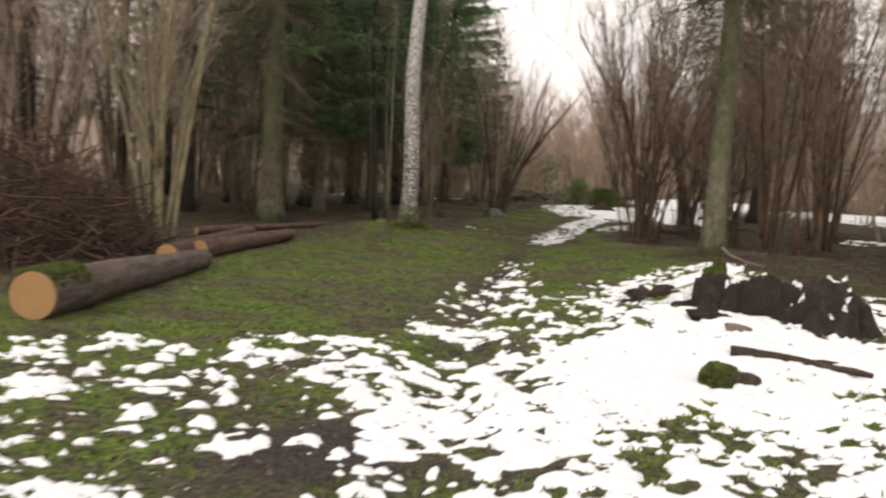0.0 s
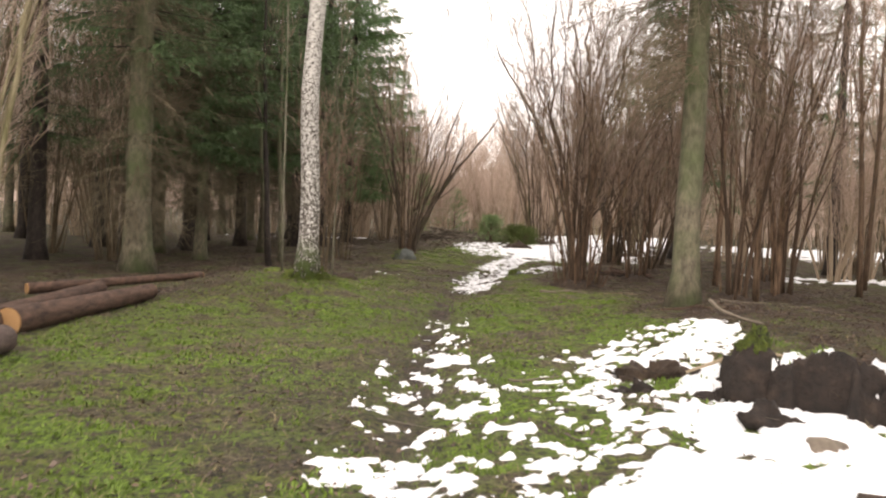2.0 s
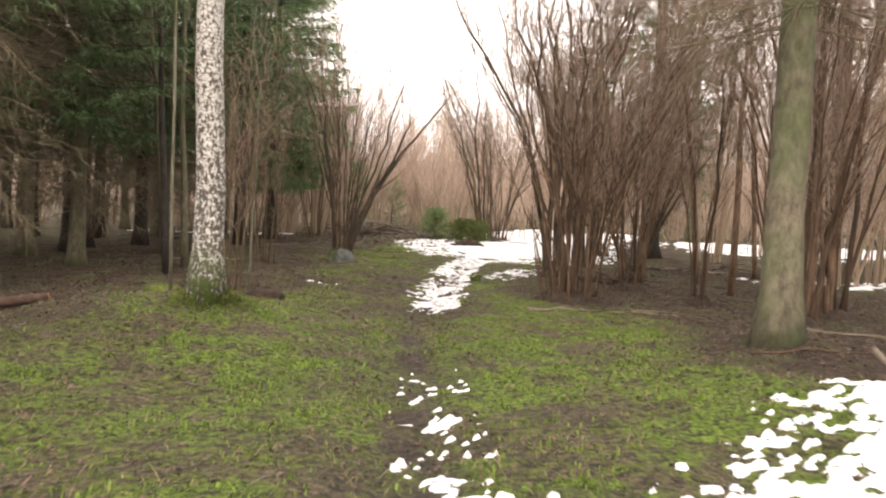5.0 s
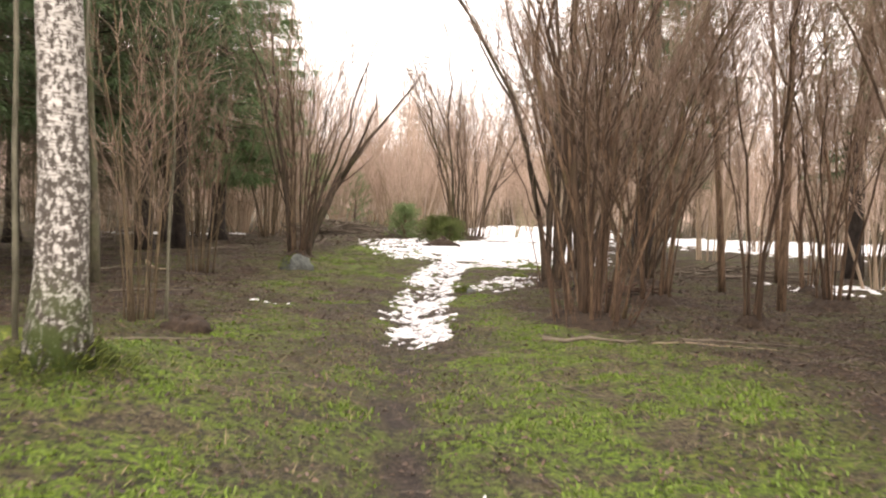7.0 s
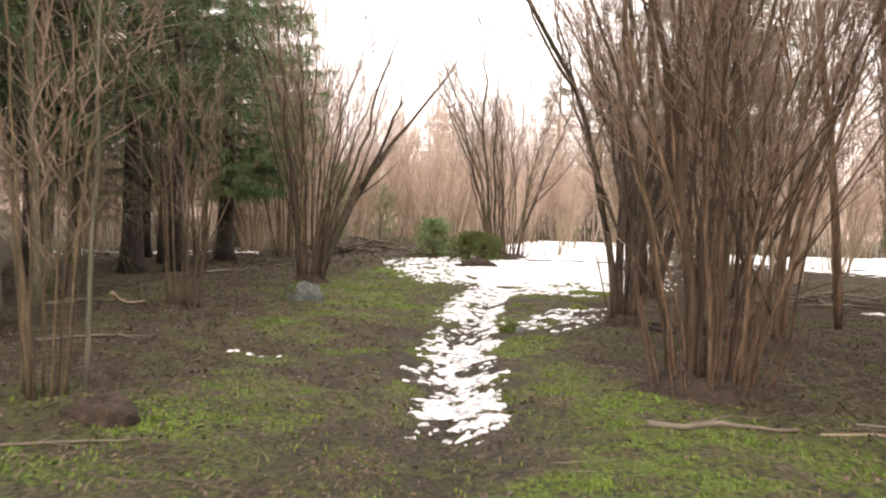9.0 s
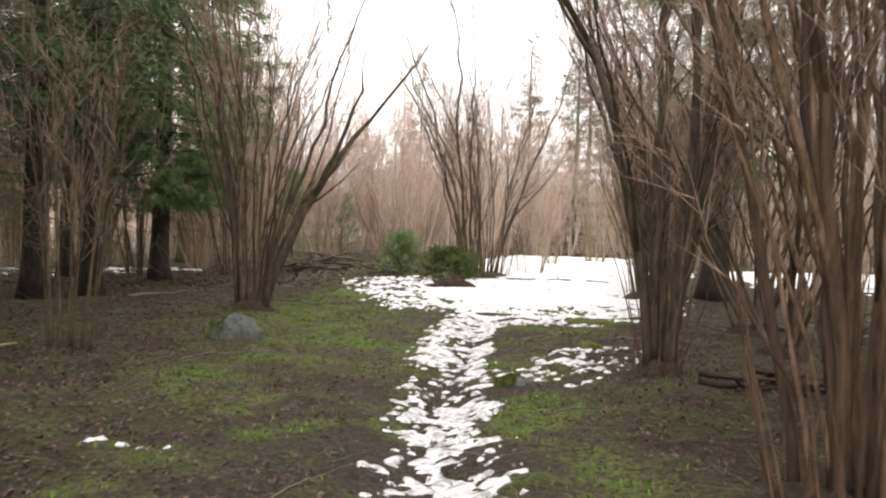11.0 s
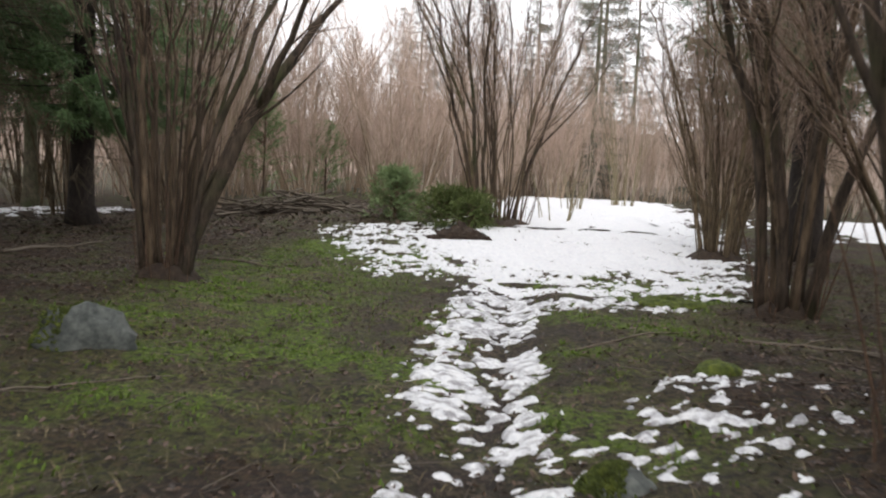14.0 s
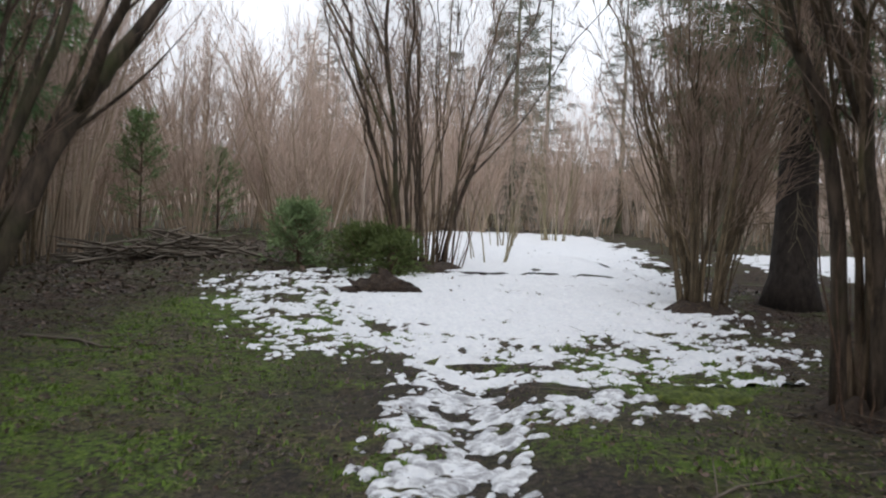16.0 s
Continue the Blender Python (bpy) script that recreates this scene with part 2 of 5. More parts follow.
def plain(name, stops, scale=8.0, rough=0.9, strength=0.4, distance=0.01, detail=5.0, per_object=0.0, translucent=0.0):
    """A rough material with colour stops on noise."""
    m, nt, b = nodes_of(name)
    n = noise_node(nt, scale, detail, 0.65)
    col = ramp(nt, n, stops)
    if per_object:
        geo = nt.nodes.new("ShaderNodeNewGeometry")
        col = mix(nt, per_object, col, ramp(nt, geo.outputs["Random Per Island"], [(0, stops[0][1]), (1, stops[-1][1])]))
    nt.links.new(col, b.inputs["Base Color"])
    b.inputs["Roughness"].default_value = rough
    if strength:
        relief(nt, b, n, strength, distance)
    return m


def ground_material():
    m, nt, b = nodes_of("forest_ground")
    at = {}
    for k in ("mud", "litter", "lush"):
        a = nt.nodes.new("ShaderNodeAttribute")
        a.attribute_name = k
        at[k] = a.outputs["Fac"]
    fine = noise_node(nt, 26, 6, 0.75)
    mid = noise_node(nt, 12, 8, 0.78)
    big = noise_node(nt, 1.6, 5, 0.65)
    green = ramp(nt, mid, [(0.4, (0.018, 0.024, 0.006)), (0.5, (0.085, 0.115, 0.014)), (0.6, (0.19, 0.235, 0.028))])
    straw = ramp(nt, fine, [(0.36, (0.036, 0.028, 0.016)), (0.5, (0.1, 0.08, 0.043)), (0.64, (0.22, 0.185, 0.1))])
    grass = mix(nt, ramp(nt, noise_node(nt, 3.1, 6, 0.8), step(0.46, 0.54)), green, straw)
    lush = ramp(nt, fine, [(0.38, (0.03, 0.052, 0.007)), (0.5, (0.11, 0.185, 0.014)), (0.62, (0.22, 0.34, 0.028))])
    grass = mix(nt, at["lush"], grass, lush)
    # matted dead leaves in patches among the moss
    leafy = ramp(nt, fine, [(0.36, (0.022, 0.018, 0.009)), (0.52, (0.074, 0.063, 0.03)), (0.66, (0.18, 0.152, 0.076))])
    grass = mix(nt, ramp(nt, noise_node(nt, 4.3, 6, 0.72), step(0.53, 0.6)), grass, leafy)
    litter = ramp(nt, fine, [(0.36, (0.016, 0.009, 0.006)), (0.5, (0.042, 0.022, 0.012)), (0.66, (0.118, 0.066, 0.036))])
    litter = mix(nt, ramp(nt, big, step(0.47, 0.6)), litter, mix(nt, fine, (0.025, 0.03, 0.008), (0.11, 0.12, 0.025)))
    mud = ramp(nt, fine, [(0.34, (0.014, 0.009, 0.0075)), (0.52, (0.05, 0.034, 0.027)), (0.68, (0.12, 0.085, 0.068))])
    col = mix(nt, at["litter"], grass, litter)
    col = mix(nt, at["mud"], col, mud)
    # dark dead leaves, shade painted in gaps between clumps, and pale bits all over
    spots = noise_node(nt, 17, 3, 0.6)
    col = mix(nt, ramp(nt, spots, [(0.41, (0.85,) * 3), (0.46, (0, 0, 0))]), col, (0.022, 0.016, 0.011))
    col = mix(nt, ramp(nt, noise_node(nt, 21, 3, 0.6), [(0.63, (0, 0, 0)), (0.68, (0.6,) * 3)]), col, (0.18, 0.135, 0.09))
    nt.links.new(col, b.inputs["Base Color"])
    b.inputs["Roughness"].default_value = 0.92
    relief(nt, b, mix(nt, 0.5, fine, mid), 1.0, 0.08)
    return m


def snow_material(name="old_snow", slush=0.0):
    m, nt, b = nodes_of(name)
    n = noise_node(nt, 16, 5, 0.7)
    d = noise_node(nt, 70, 3, 0.6)
    col = ramp(nt, n, [(0.3, (0.72, 0.74, 0.78)), (0.6, (0.88, 0.89, 0.9))])
    col = mix(nt, ramp(nt, d, step(0.72, 0.78)), col, (0.22, 0.17, 0.12))
    if slush:
        wet = ramp(nt, noise_node(nt, 11, 4, 0.65, stretch=(0.7, 1.4, 1)), [(0.5 - slush * 0.1, (0, 0, 0)), (0.62, (0.85,) * 3)])
        col = mix(nt, wet, col, (0.26, 0.255, 0.27))
    nt.links.new(col, b.inputs["Base Color"])
    b.inputs["Roughness"].default_value = 0.65
    relief(nt, b, n, 0.5, 0.03)
    return m


M_GROUND = ground_material()
M_SNOW = snow_material()
M_SLUSH = snow_material("trodden_slush", 0.5)
M_BIRCH = birch_bark()
M_HAZEL = bark("hazel_bark", (0.045, 0.028, 0.018), (0.3, 0.195, 0.125), (0.13, 0.14, 0.04), 0.2, 22, (1, 1, 0.12), tint=0.75)
M_HAZEL_PALE = bark("pale_hazel_bark", (0.16, 0.13, 0.07), (0.36, 0.31, 0.2), (0.13, 0.14, 0.04), 0.3, 12)
M_SAPLING = bark("sapling_bark", (0.07, 0.066, 0.045), (0.24, 0.225, 0.165), (0.1, 0.12, 0.04), 0.4, 12)
M_HAZEL_TAN = bark("tan_hazel_bark", (0.055, 0.04, 0.024), (0.25, 0.185, 0.11), None, 0.0, 20, tint=0.45)
M_HAZEL_DARK = bark("dark_hazel_bark", (0.02, 0.014, 0.01), (0.13, 0.095, 0.068), (0.07, 0.08, 0.025), 0.3, 16, (1, 1, 0.2))
M_HAZEL_BROWN = bark("brown_hazel_bark", (0.035, 0.024, 0.016), (0.26, 0.185, 0.12), (0.1, 0.11, 0.035), 0.25, 16, (1, 1, 0.15), tint=0.7)
M_SHOOT = plain("young_hazel_bark", [(0.3, (0.05, 0.03, 0.02)), (0.7, (0.19, 0.12, 0.08))], 9, strength=0)
# bark of the thicket shrubs, paled to paint in bright haze between stems
M_THICKET = plain("hazed_thicket_bark", [(0.3, (0.19, 0.14, 0.1)), (0.7, (0.54, 0.425, 0.31))], 1.5, strength=0, per_object=0.6)
M_TWIG = plain("twig_bark", [(0.3, (0.19, 0.13, 0.1)), (0.7, (0.44, 0.325, 0.25))], 3, strength=0)
# background twigs in light tones that stand for haze
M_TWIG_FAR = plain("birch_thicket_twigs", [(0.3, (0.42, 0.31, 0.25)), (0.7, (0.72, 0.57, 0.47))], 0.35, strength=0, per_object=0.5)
M_SPRUCE = bark("spruce_bark", (0.07, 0.06, 0.042), (0.23, 0.2, 0.14), (0.12, 0.15, 0.065), 0.7, 12, (1, 1, 0.5))
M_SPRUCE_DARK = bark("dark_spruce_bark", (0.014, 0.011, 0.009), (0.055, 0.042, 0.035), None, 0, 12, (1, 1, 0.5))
M_NEEDLE = plain("spruce_needles", [(0.3, (0.042, 0.08, 0.03)), (0.7, (0.1, 0.17, 0.058))], 1.4, rough=0.6, strength=0, per_object=0.4)
# lighter copy of the needles, coloured as if lit, for one dense spruce
M_NEEDLE_LIT = plain("lit_spruce_needles", [(0.3, (0.08, 0.15, 0.06)), (0.7, (0.18, 0.3, 0.11))], 1.4, rough=0.6, strength=0, per_object=0.4)
M_NEEDLE_YOUNG = plain("young_needles", [(0.3, (0.13, 0.2, 0.08)), (0.7, (0.27, 0.36, 0.16))], 3, rough=0.6, strength=0, per_object=0.5)
# needles of the distant spruces, greyed and lightened as painted haze
M_NEEDLE_FAR = plain("hazed_needles", [(0.3, (0.09, 0.1, 0.07)), (0.7, (0.19, 0.2, 0.14))], 1.4, rough=0.7, strength=0)
M_YEW = plain("juniper_needles", [(0.3, (0.055, 0.08, 0.02)), (0.7, (0.15, 0.19, 0.05))], 3, rough=0.7, strength=0, per_object=0.5)
M_DEAD = plain("dead_spruce_twigs", [(0.3, (0.08, 0.065, 0.04)), (0.7, (0.22, 0.18, 0.115))], 2, strength=0)
M_LOG = bark("log_bark", (0.04, 0.028, 0.024), (0.14, 0.1, 0.085), None, 0, 10, (1, 0.3, 1))
M_LOGRED = bark("red_log_bark", (0.03, 0.017, 0.012), (0.13, 0.075, 0.052), None, 0, 14, (1, 0.3, 1))
M_PEAT = plain("peat", [(0.3, (0.008, 0.006, 0.005)), (0.55, (0.024, 0.016, 0.012)), (0.75, (0.06, 0.04, 0.028))], 7, strength=1.0, distance=0.06)
M_STOOL = plain("stool_earth", [(0.3, (0.02, 0.013, 0.009)), (0.55, (0.052, 0.034, 0.022)), (0.75, (0.11, 0.077, 0.05))], 14, strength=1.0, distance=0.05)
M_MOSS = plain("moss", [(0.3, (0.03, 0.042, 0.008)), (0.5, (0.075, 0.1, 0.016)), (0.72, (0.19, 0.22, 0.034))], 16, strength=1.0, distance=0.03)
M_MOSS_TUFT = plain("moss_tufts", [(0.3, (0.05, 0.08, 0.012)), (0.7, (0.18, 0.27, 0.034))], 2.2, rough=0.8, strength=0, per_object=0.55)
M_STONE = plain("granite", [(0.3, (0.035, 0.04, 0.038)), (0.5, (0.09, 0.1, 0.093)), (0.7, (0.165, 0.175, 0.16))], 14, strength=0.5)
M_TAN = plain("tan_stone", [(0.3, (0.1, 0.08, 0.06)), (0.7, (0.2, 0.165, 0.13))], 14, strength=0.5)
M_GRASS = plain("grass_blades", [(0.3, (0.05, 0.085, 0.012)), (0.7, (0.18, 0.285, 0.034))], 0.9, rough=0.7, strength=0, per_object=0.45)
M_STRAW = plain("dead_grass", [(0.3, (0.11, 0.085, 0.045)), (0.7, (0.32, 0.26, 0.14))], 2, strength=0, per_object=0.5)
M_LEAF = plain("dead_leaves", [(0.3, (0.018, 0.011, 0.008)), (0.7, (0.15, 0.095, 0.06))], 3, rough=0.45, strength=0, per_object=0.8)
M_STICK = plain("fallen_stick_wood", [(0.3, (0.07, 0.055, 0.04)), (0.7, (0.24, 0.2, 0.155))], 5, strength=0.3, per_object=0.5)
M_PALEWOOD = plain("fresh_split_wood", [(0.3, (0.26, 0.2, 0.13)), (0.7, (0.44, 0.36, 0.25))], 12, strength=0.3)


def cut_face():
    m, nt, b = nodes_of("sawn_end")
    tc = nt.nodes.new("ShaderNodeTexCoord")
    w = nt.nodes.new("ShaderNodeTexWave")
    w.wave_type, w.rings_direction = "RINGS", "Y"
    w.inputs["Scale"].default_value, w.inputs["Distortion"].default_value, w.inputs["Detail"].default_value = 22, 1.5, 3
    nt.links.new(tc.outputs["Object"], w.inputs["Vector"])
    col = mix(nt, noise_node(nt, 6, 4), (0.31, 0.16, 0.065), (0.47, 0.29, 0.135))
    col = mix(nt, ramp(nt, w.outputs["Fac"], [(0.3, (0.3,) * 3), (0.8, (0, 0, 0))]), col, (0.3, 0.14, 0.05))
    nt.links.new(col, b.inputs["Base Color"])
    b.inputs["Roughness"].default_value = 0.85
    return m


M_CUT = cut_face()


# ---- ground ----
def grid_axis(lo, hi, stepsize, far, growth=1.22):
    mid = list(np.arange(lo, hi + 1e-6, stepsize))
    up, s = hi, stepsize
    while up < far:
        s *= growth
        up += s
        mid.append(up)
    dn, s = lo, stepsize
    while dn > -far:
        s *= growth
        dn -= s
        mid.insert(0, dn)
    return np.array(mid)


def litter_zone(x, y):
    """One where needles and leaves cover the ground under the trees, zero on the grass."""
    left = smooth(0.0, 1.4, -(x - path_x(y)) - np.interp(y, [0, 6, 12, 17, 20, 24, 28, 34, 40], [5.0, 4.3, 3.8, 2.4, 2.5, 2.2, 2.5, 3.6, 4.0]))
    right = smooth(0.0, 1.0, (x - path_x(y)) - np.interp(y, [0, 8, 12.5, 15, 18, 21, 24, 28, 32], [9, 5.0, 3.2, 2.2, 2.8, 2.0, 0.7, 0.9, 2.2]))
    far = smooth(36, 41, y) * (1 - 0.0 * x)
    n = fbm(x, y, 1.2, 3, 44) - 0.5
    near = 0.75 * (1 - smooth(2.0, 4.5, y)) * smooth(0.35, 0.6, fbm(x, y, 1.4, 2, 55))
    bare = (0.35 * smooth(15, 18, y) + 0.5 * smooth(20, 22, y)) * (1 - smooth(26.6, 28.4, y)) * smooth(0.3, 0.9, path_x(y) - x) * smooth(0.44, 0.56, fbm(x, y, 0.9, 3, 57) + 0.06 * smooth(22, 25, y))
    return np.clip(np.maximum(np.maximum(np.maximum(left, right), bare), np.maximum(far, near)) + 1.1 * n, 0, 1)


def mud_zone(x, y):
    d = np.abs(x - path_x(y) + 0.25 * (fbm(x, y, 1.0, 2, 61) - 0.5))
    strength = np.interp(y, [0, 8, 10, 14, 20, 26, 32, 36], [0.5, 0.6, 0.85, 1, 1, 1, 0.9, 0.3])
    core = strength * (1 - smooth(0.03, 0.32, d)) * (0.6 + 0.4 * smooth(0.38, 0.55, fbm(x, y, 0.4, 2, 63)))
    side = np.interp(y, [0, 17, 23, 40], [0.4, 0.4, 0.85, 0.85]) * (1 - smooth(0.5, np.interp(y, [0, 18, 24, 40], [1.5, 1.6, 2.6, 2.6]), d)) * smooth(0.47, 0.6, fbm(x, y, 0.7, 3, 66))
    worn = 1 - smooth(0.5, 1.0, np.hypot((x + 0.95) / 0.65, (y - 4.3) / 0.75) + 0.8 * (fbm(x, y, 0.5, 2, 69) - 0.5))
    return np.clip(np.maximum(np.maximum(core, side), worn), 0, 1)


def lush_zone(x, y):
    return smooth(0.46, 0.54, fbm(x, y, 0.62, 3, 77)) * (1 - litter_zone(x, y)) * (1 - mud_zone(x, y)) * np.interp(y, [17, 22, 27, 40], [1, 0.65, 0.85, 0.9])


gx, gy = grid_axis(-8, 9, 0.11, 420), grid_axis(0, 38, 0.12, 420)
XX, YY = np.meshgrid(gx, gy)
ground_acc = Acc()
nx, ny = len(gx), len(gy)
gi = (np.arange(ny - 1)[:, None] * nx + np.arange(nx - 1)[None, :]).ravel()
ground_acc.add(np.stack([XX, YY, ground_z(XX, YY)], -1), np.stack([gi, gi + 1, gi + nx + 1, gi + nx], -1))
ground = part("ground", ground_acc, M_GROUND)
tagged(ground, "forest floor of moss, short grass, mud and brown litter", "ground", kind="structure")
for key, fn in (("mud", mud_zone), ("litter", litter_zone), ("lush", lush_zone)):
    layer = ground.data.attributes.new(key, "FLOAT", "POINT")
    layer.data.foreach_set("value", np.asarray(fn(XX, YY), np.float32).ravel())


def snow_sheet(x0, x1, y0, y1, s, depth, label, material=M_SNOW):
    xs, ys = np.arange(x0, x1, s), np.arange(y0, y1, s)
    X, Y = np.meshgrid(xs, ys)
    m = snow_mask(X, Y)
    edge = np.minimum(np.minimum(X - x0, x1 - X), np.minimum(Y - y0, y1 - Y))
    th = np.clip(0.12 * m, -0.05, 0.016) + depth * smooth(0.0, 0.8, m) + 0.02 * (fbm(X, Y, 0.12, 2, 88) - 0.5)
    Z = ground_z(X, Y) + th
    i = (np.arange(len(ys) - 1)[:, None] * len(xs) + np.arange(len(xs) - 1)[None, :]).ravel()
    q = np.stack([i, i + 1, i + len(xs) + 1, i + len(xs)], -1)
    q = q[(m.ravel()[q] > -0.05).any(1)]
    used = np.unique(q)
    remap = np.zeros(X.size, int)
    remap[used] = np.arange(len(used))
    acc = Acc()
    acc.add(np.stack([X, Y, Z], -1).reshape(-1, 3)[used], remap[q])
    return tagged(part("snow", acc, material), label, "snow", kind="stuff")


snow_sheet(-4.6, 7.4, 1.6, 15.2, 0.026, 0.035, "thawing patches of wet white snow over moss and grass")
snow_sheet(-1.2, 5.4, 20.0, 32.0, 0.026, 0.022, "trodden melting snow along the muddy path", M_SLUSH)
snow_sheet(0.5, 9.5, 32.0, 40.0, 0.034, 0.03, "white snow at the fork in the path")
snow_sheet(2, 24, 40.0, 62.0, 0.25, 0.06, "white snow on the widening track")
snow_sheet(-20, -2, 38.0, 55.0, 0.2, 0.05, "thin snow remains under the spruces")
snow_sheet(9.5, 32, 24.0, 50.0, 0.2, 0.05, "thin snow remains among the hazels")
snow_sheet(-9, 9, -14.0, 1.6, 0.12, 0.05, "melting snow on the path")


# ---- trees ----
def stem_curve(rng, height, lean, az, r0, wob=0.05, n=10, arch=0.0):
    """A leaning stem: its points, from the base up. arch above zero bends it outwards, below zero upright."""
    s = np.linspace(0, 1, n)
    out = np.array([math.cos(az), math.sin(az), 0])
    side = np.array([-out[1], out[0], 0])
    reach = height * math.tan(lean)
    pts = np.outer(s * height, [0, 0, 1]) + np.outer(reach * (s + arch * (s * s - s)), out)
    drift = np.cumsum(rng.normal(0, wob, n)) * s
    return pts + np.outer(drift, side) + np.outer(np.cumsum(rng.normal(0, wob, n)) * s, out)


def along(pts, f):
    k = np.asarray(f) * (len(pts) - 1)
    i = np.clip(k.astype(int), 0, len(pts) - 2)
    w = (k - i)[:, None]
    return pts[i] * (1 - w) + pts[i + 1] * w, norm(pts[i + 1] - pts[i])


def rand_dirs(rng, t, angle, n):
    """Headings at about that angle from t."""
    r = norm(rng.standard_normal((n, 3)))
    perp = norm(r - (r * t).sum(1, keepdims=True) * t)
    a = np.asarray(angle).reshape(-1, 1)
    return norm(t * np.cos(a) + perp * np.sin(a))


def ramify(rng, acc, twig_acc, pts, r0, n_branch, b_len, n_twig, t_len, start=0.3, up=0.25, fine=2, thick=0.0042, angle=(0.28, 0.75), owner=None, material=None, segs=3, sides=4):
    """Side branches and twigs of one stem. With an owner each branch is a part of its own under it."""
    f = np.sort(rng.uniform(start, 0.98, n_branch))
    p, t = along(pts, f)
    d = norm(rand_dirs(rng, t, rng.uniform(*angle, n_branch), n_branch) + [0, 0, up])
    ln = b_len * rng.uniform(0.45, 1.25, n_branch) * (1.15 - 0.6 * f)
    bend = rng.normal(0, 0.14, (n_branch, 3)) * ln[:, None] + np.outer(ln, [0, 0, 0.14])
    rad = np.maximum(0.004, 0.3 * r0 * (1 - f) + 0.003)
    if owner:
        for i in range(n_branch):
            one = Acc()
            twigs(one, p[i], d[i], ln[i], rad[i], bend[i], 4, 4, 0.25)
            part("branch", one, material, owner)
    else:
        twigs(acc, p, d, ln, rad, bend, segs, sides, 0.25)
    m = n_branch * n_twig
    idx = np.repeat(np.arange(n_branch), n_twig)
    s = rng.uniform(0.12, 1.0, m)
    q = p[idx] + d[idx] * (ln[idx] * s)[:, None] + bend[idx] * (s ** 2)[:, None]
    e = norm(rand_dirs(rng, d[idx], rng.uniform(0.3, 0.9, m), m) + [0, 0, 0.25])
    l2 = t_len * rng.uniform(0.35, 1.35, m)
    twigs(twig_acc, q, e, l2, thick, rng.normal(0, 0.1, (m, 3)) * l2[:, None], fine, 3, 0.35)


def hazel(name, x, y, label, seed, stems=26, height=6.0, spread=0.35, lean=0.3, r0=0.045, material=None, arch=0.7,
          branches=10, tw=7, extra=(), group="hazel clumps by the path", twig_len=0.5, start=0.25, stool=0.2, forks=0.6, wob=0.05, stretch=(1, 1), shoots=0, single=False, crown=0):
    """A coppiced hazel: many stems from one stool. extra holds (azimuth, lean, height, radius, bow, top radius) of marked stems."""
    rng = np.random.default_rng(seed)
    material = material or M_HAZEL
    base = gz(x, y)
    top = thing(name, x, y, base - 0.05, label, "shrub", group)
    tw_acc, br_acc = Acc(), Acc()
    spec = list(extra)
    for i in range(stems):
        az = 2 * math.pi * (i * 0.381966 + rng.uniform(-0.08, 0.08))
        k = math.sqrt(rng.uniform(0.02, 1))
        spec.append((az, lean * k * rng.uniform(0.8, 1.25), height * rng.uniform(0.55, 1.1), r0 * rng.choice([0.35, 0.45, 0.6, 0.8, 1.15]), arch * rng.uniform(0.5, 1.15), 0.15))
    n = 15
    for i, (az, ln, h, r, bow, tip) in enumerate(spec):
        marked = i < len(extra)
        bark_here = M_HAZEL_DARK if marked else material
        pts = stem_curve(rng, h, ln, az, r, (0.9 if marked else 1.0) * wob * h / 5, n, bow)
        off = spread * ((0.2 if marked else 0.0) + 0.9 * min(1.0, 1.4 * ln / lean) * math.sqrt(rng.uniform(0.1, 1.0)))
        a2 = az + rng.normal(0, 0.45)
        pts = pts + [off * math.cos(a2) * stretch[0], off * math.sin(a2) * stretch[1], 0]
        acc = Acc()
        rad = r * (1 - (1 - tip) * np.linspace(0, 1, n) ** 0.9)
        rad[0] *= 1.4
        tube(acc, pts, rad, 8, lump=0.09 if marked else 0.06, rng=rng)
        stem = part("stem", acc, bark_here, top)
        own = stem if single else None
        ramify(rng, br_acc, tw_acc, pts, r, branches, 0.24 * h, tw, twig_len, start, owner=own, material=bark_here)
        if crown:
            ramify(rng, br_acc, tw_acc, pts, r, crown, 0.22 * h, 11, twig_len, 0.6)
        count = int(rng.choice([1, 2, 2, 3])) if rng.uniform() < forks and r > 0.018 else 0
        for f0 in rng.uniform(0.14, 0.6, count):
            p0, t0 = along(pts, np.array([f0]))
            h2 = h * (1 - f0) * rng.uniform(0.6, 1.0)
            limb = stem_curve(rng, h2, min(0.75, ln * 0.9 + rng.uniform(0.04, 0.3)), az + rng.normal(0, 0.7), r, wob * h2 / 3.5, 11, rng.uniform(-0.5, 0.2)) + p0[0]
            acc = Acc()
            tube(acc, limb, rng.uniform(0.45, 0.75) * r * (1 - 0.7 * f0) * (1 - 0.85 * np.linspace(0, 1, 11)), 6, lump=0.06, rng=rng)
            part("limb", acc, bark_here, stem)
            ramify(rng, br_acc, tw_acc, limb, r * 0.6, max(2, branches - 3), 0.26 * h2, tw, twig_len, 0.15)
    if br_acc.n:
        part("branches", br_acc, material, top, kind="stuff")
    part("twigs", tw_acc, M_TWIG, top, "thin bare brown twigs", kind="stuff")
    for i in range(shoots):
        acc = Acc()
        az = rng.uniform(0, 2 * math.pi)
        h = rng.uniform(0.3, 1.7)
        pts = stem_curve(rng, h, lean * rng.uniform(0.1, 0.9), az, 0.01, 0.03, 7, -0.15)
        off = (spread + 0.1) * math.sqrt(rng.uniform(0.1, 1))
        tube(acc, pts + [off * math.cos(az), off * math.sin(az), 0], rng.uniform(0.006, 0.015) * (1 - 0.7 * np.linspace(0, 1, 7)), 5, cap=False)
        part("shoot", acc, M_SHOOT, top)
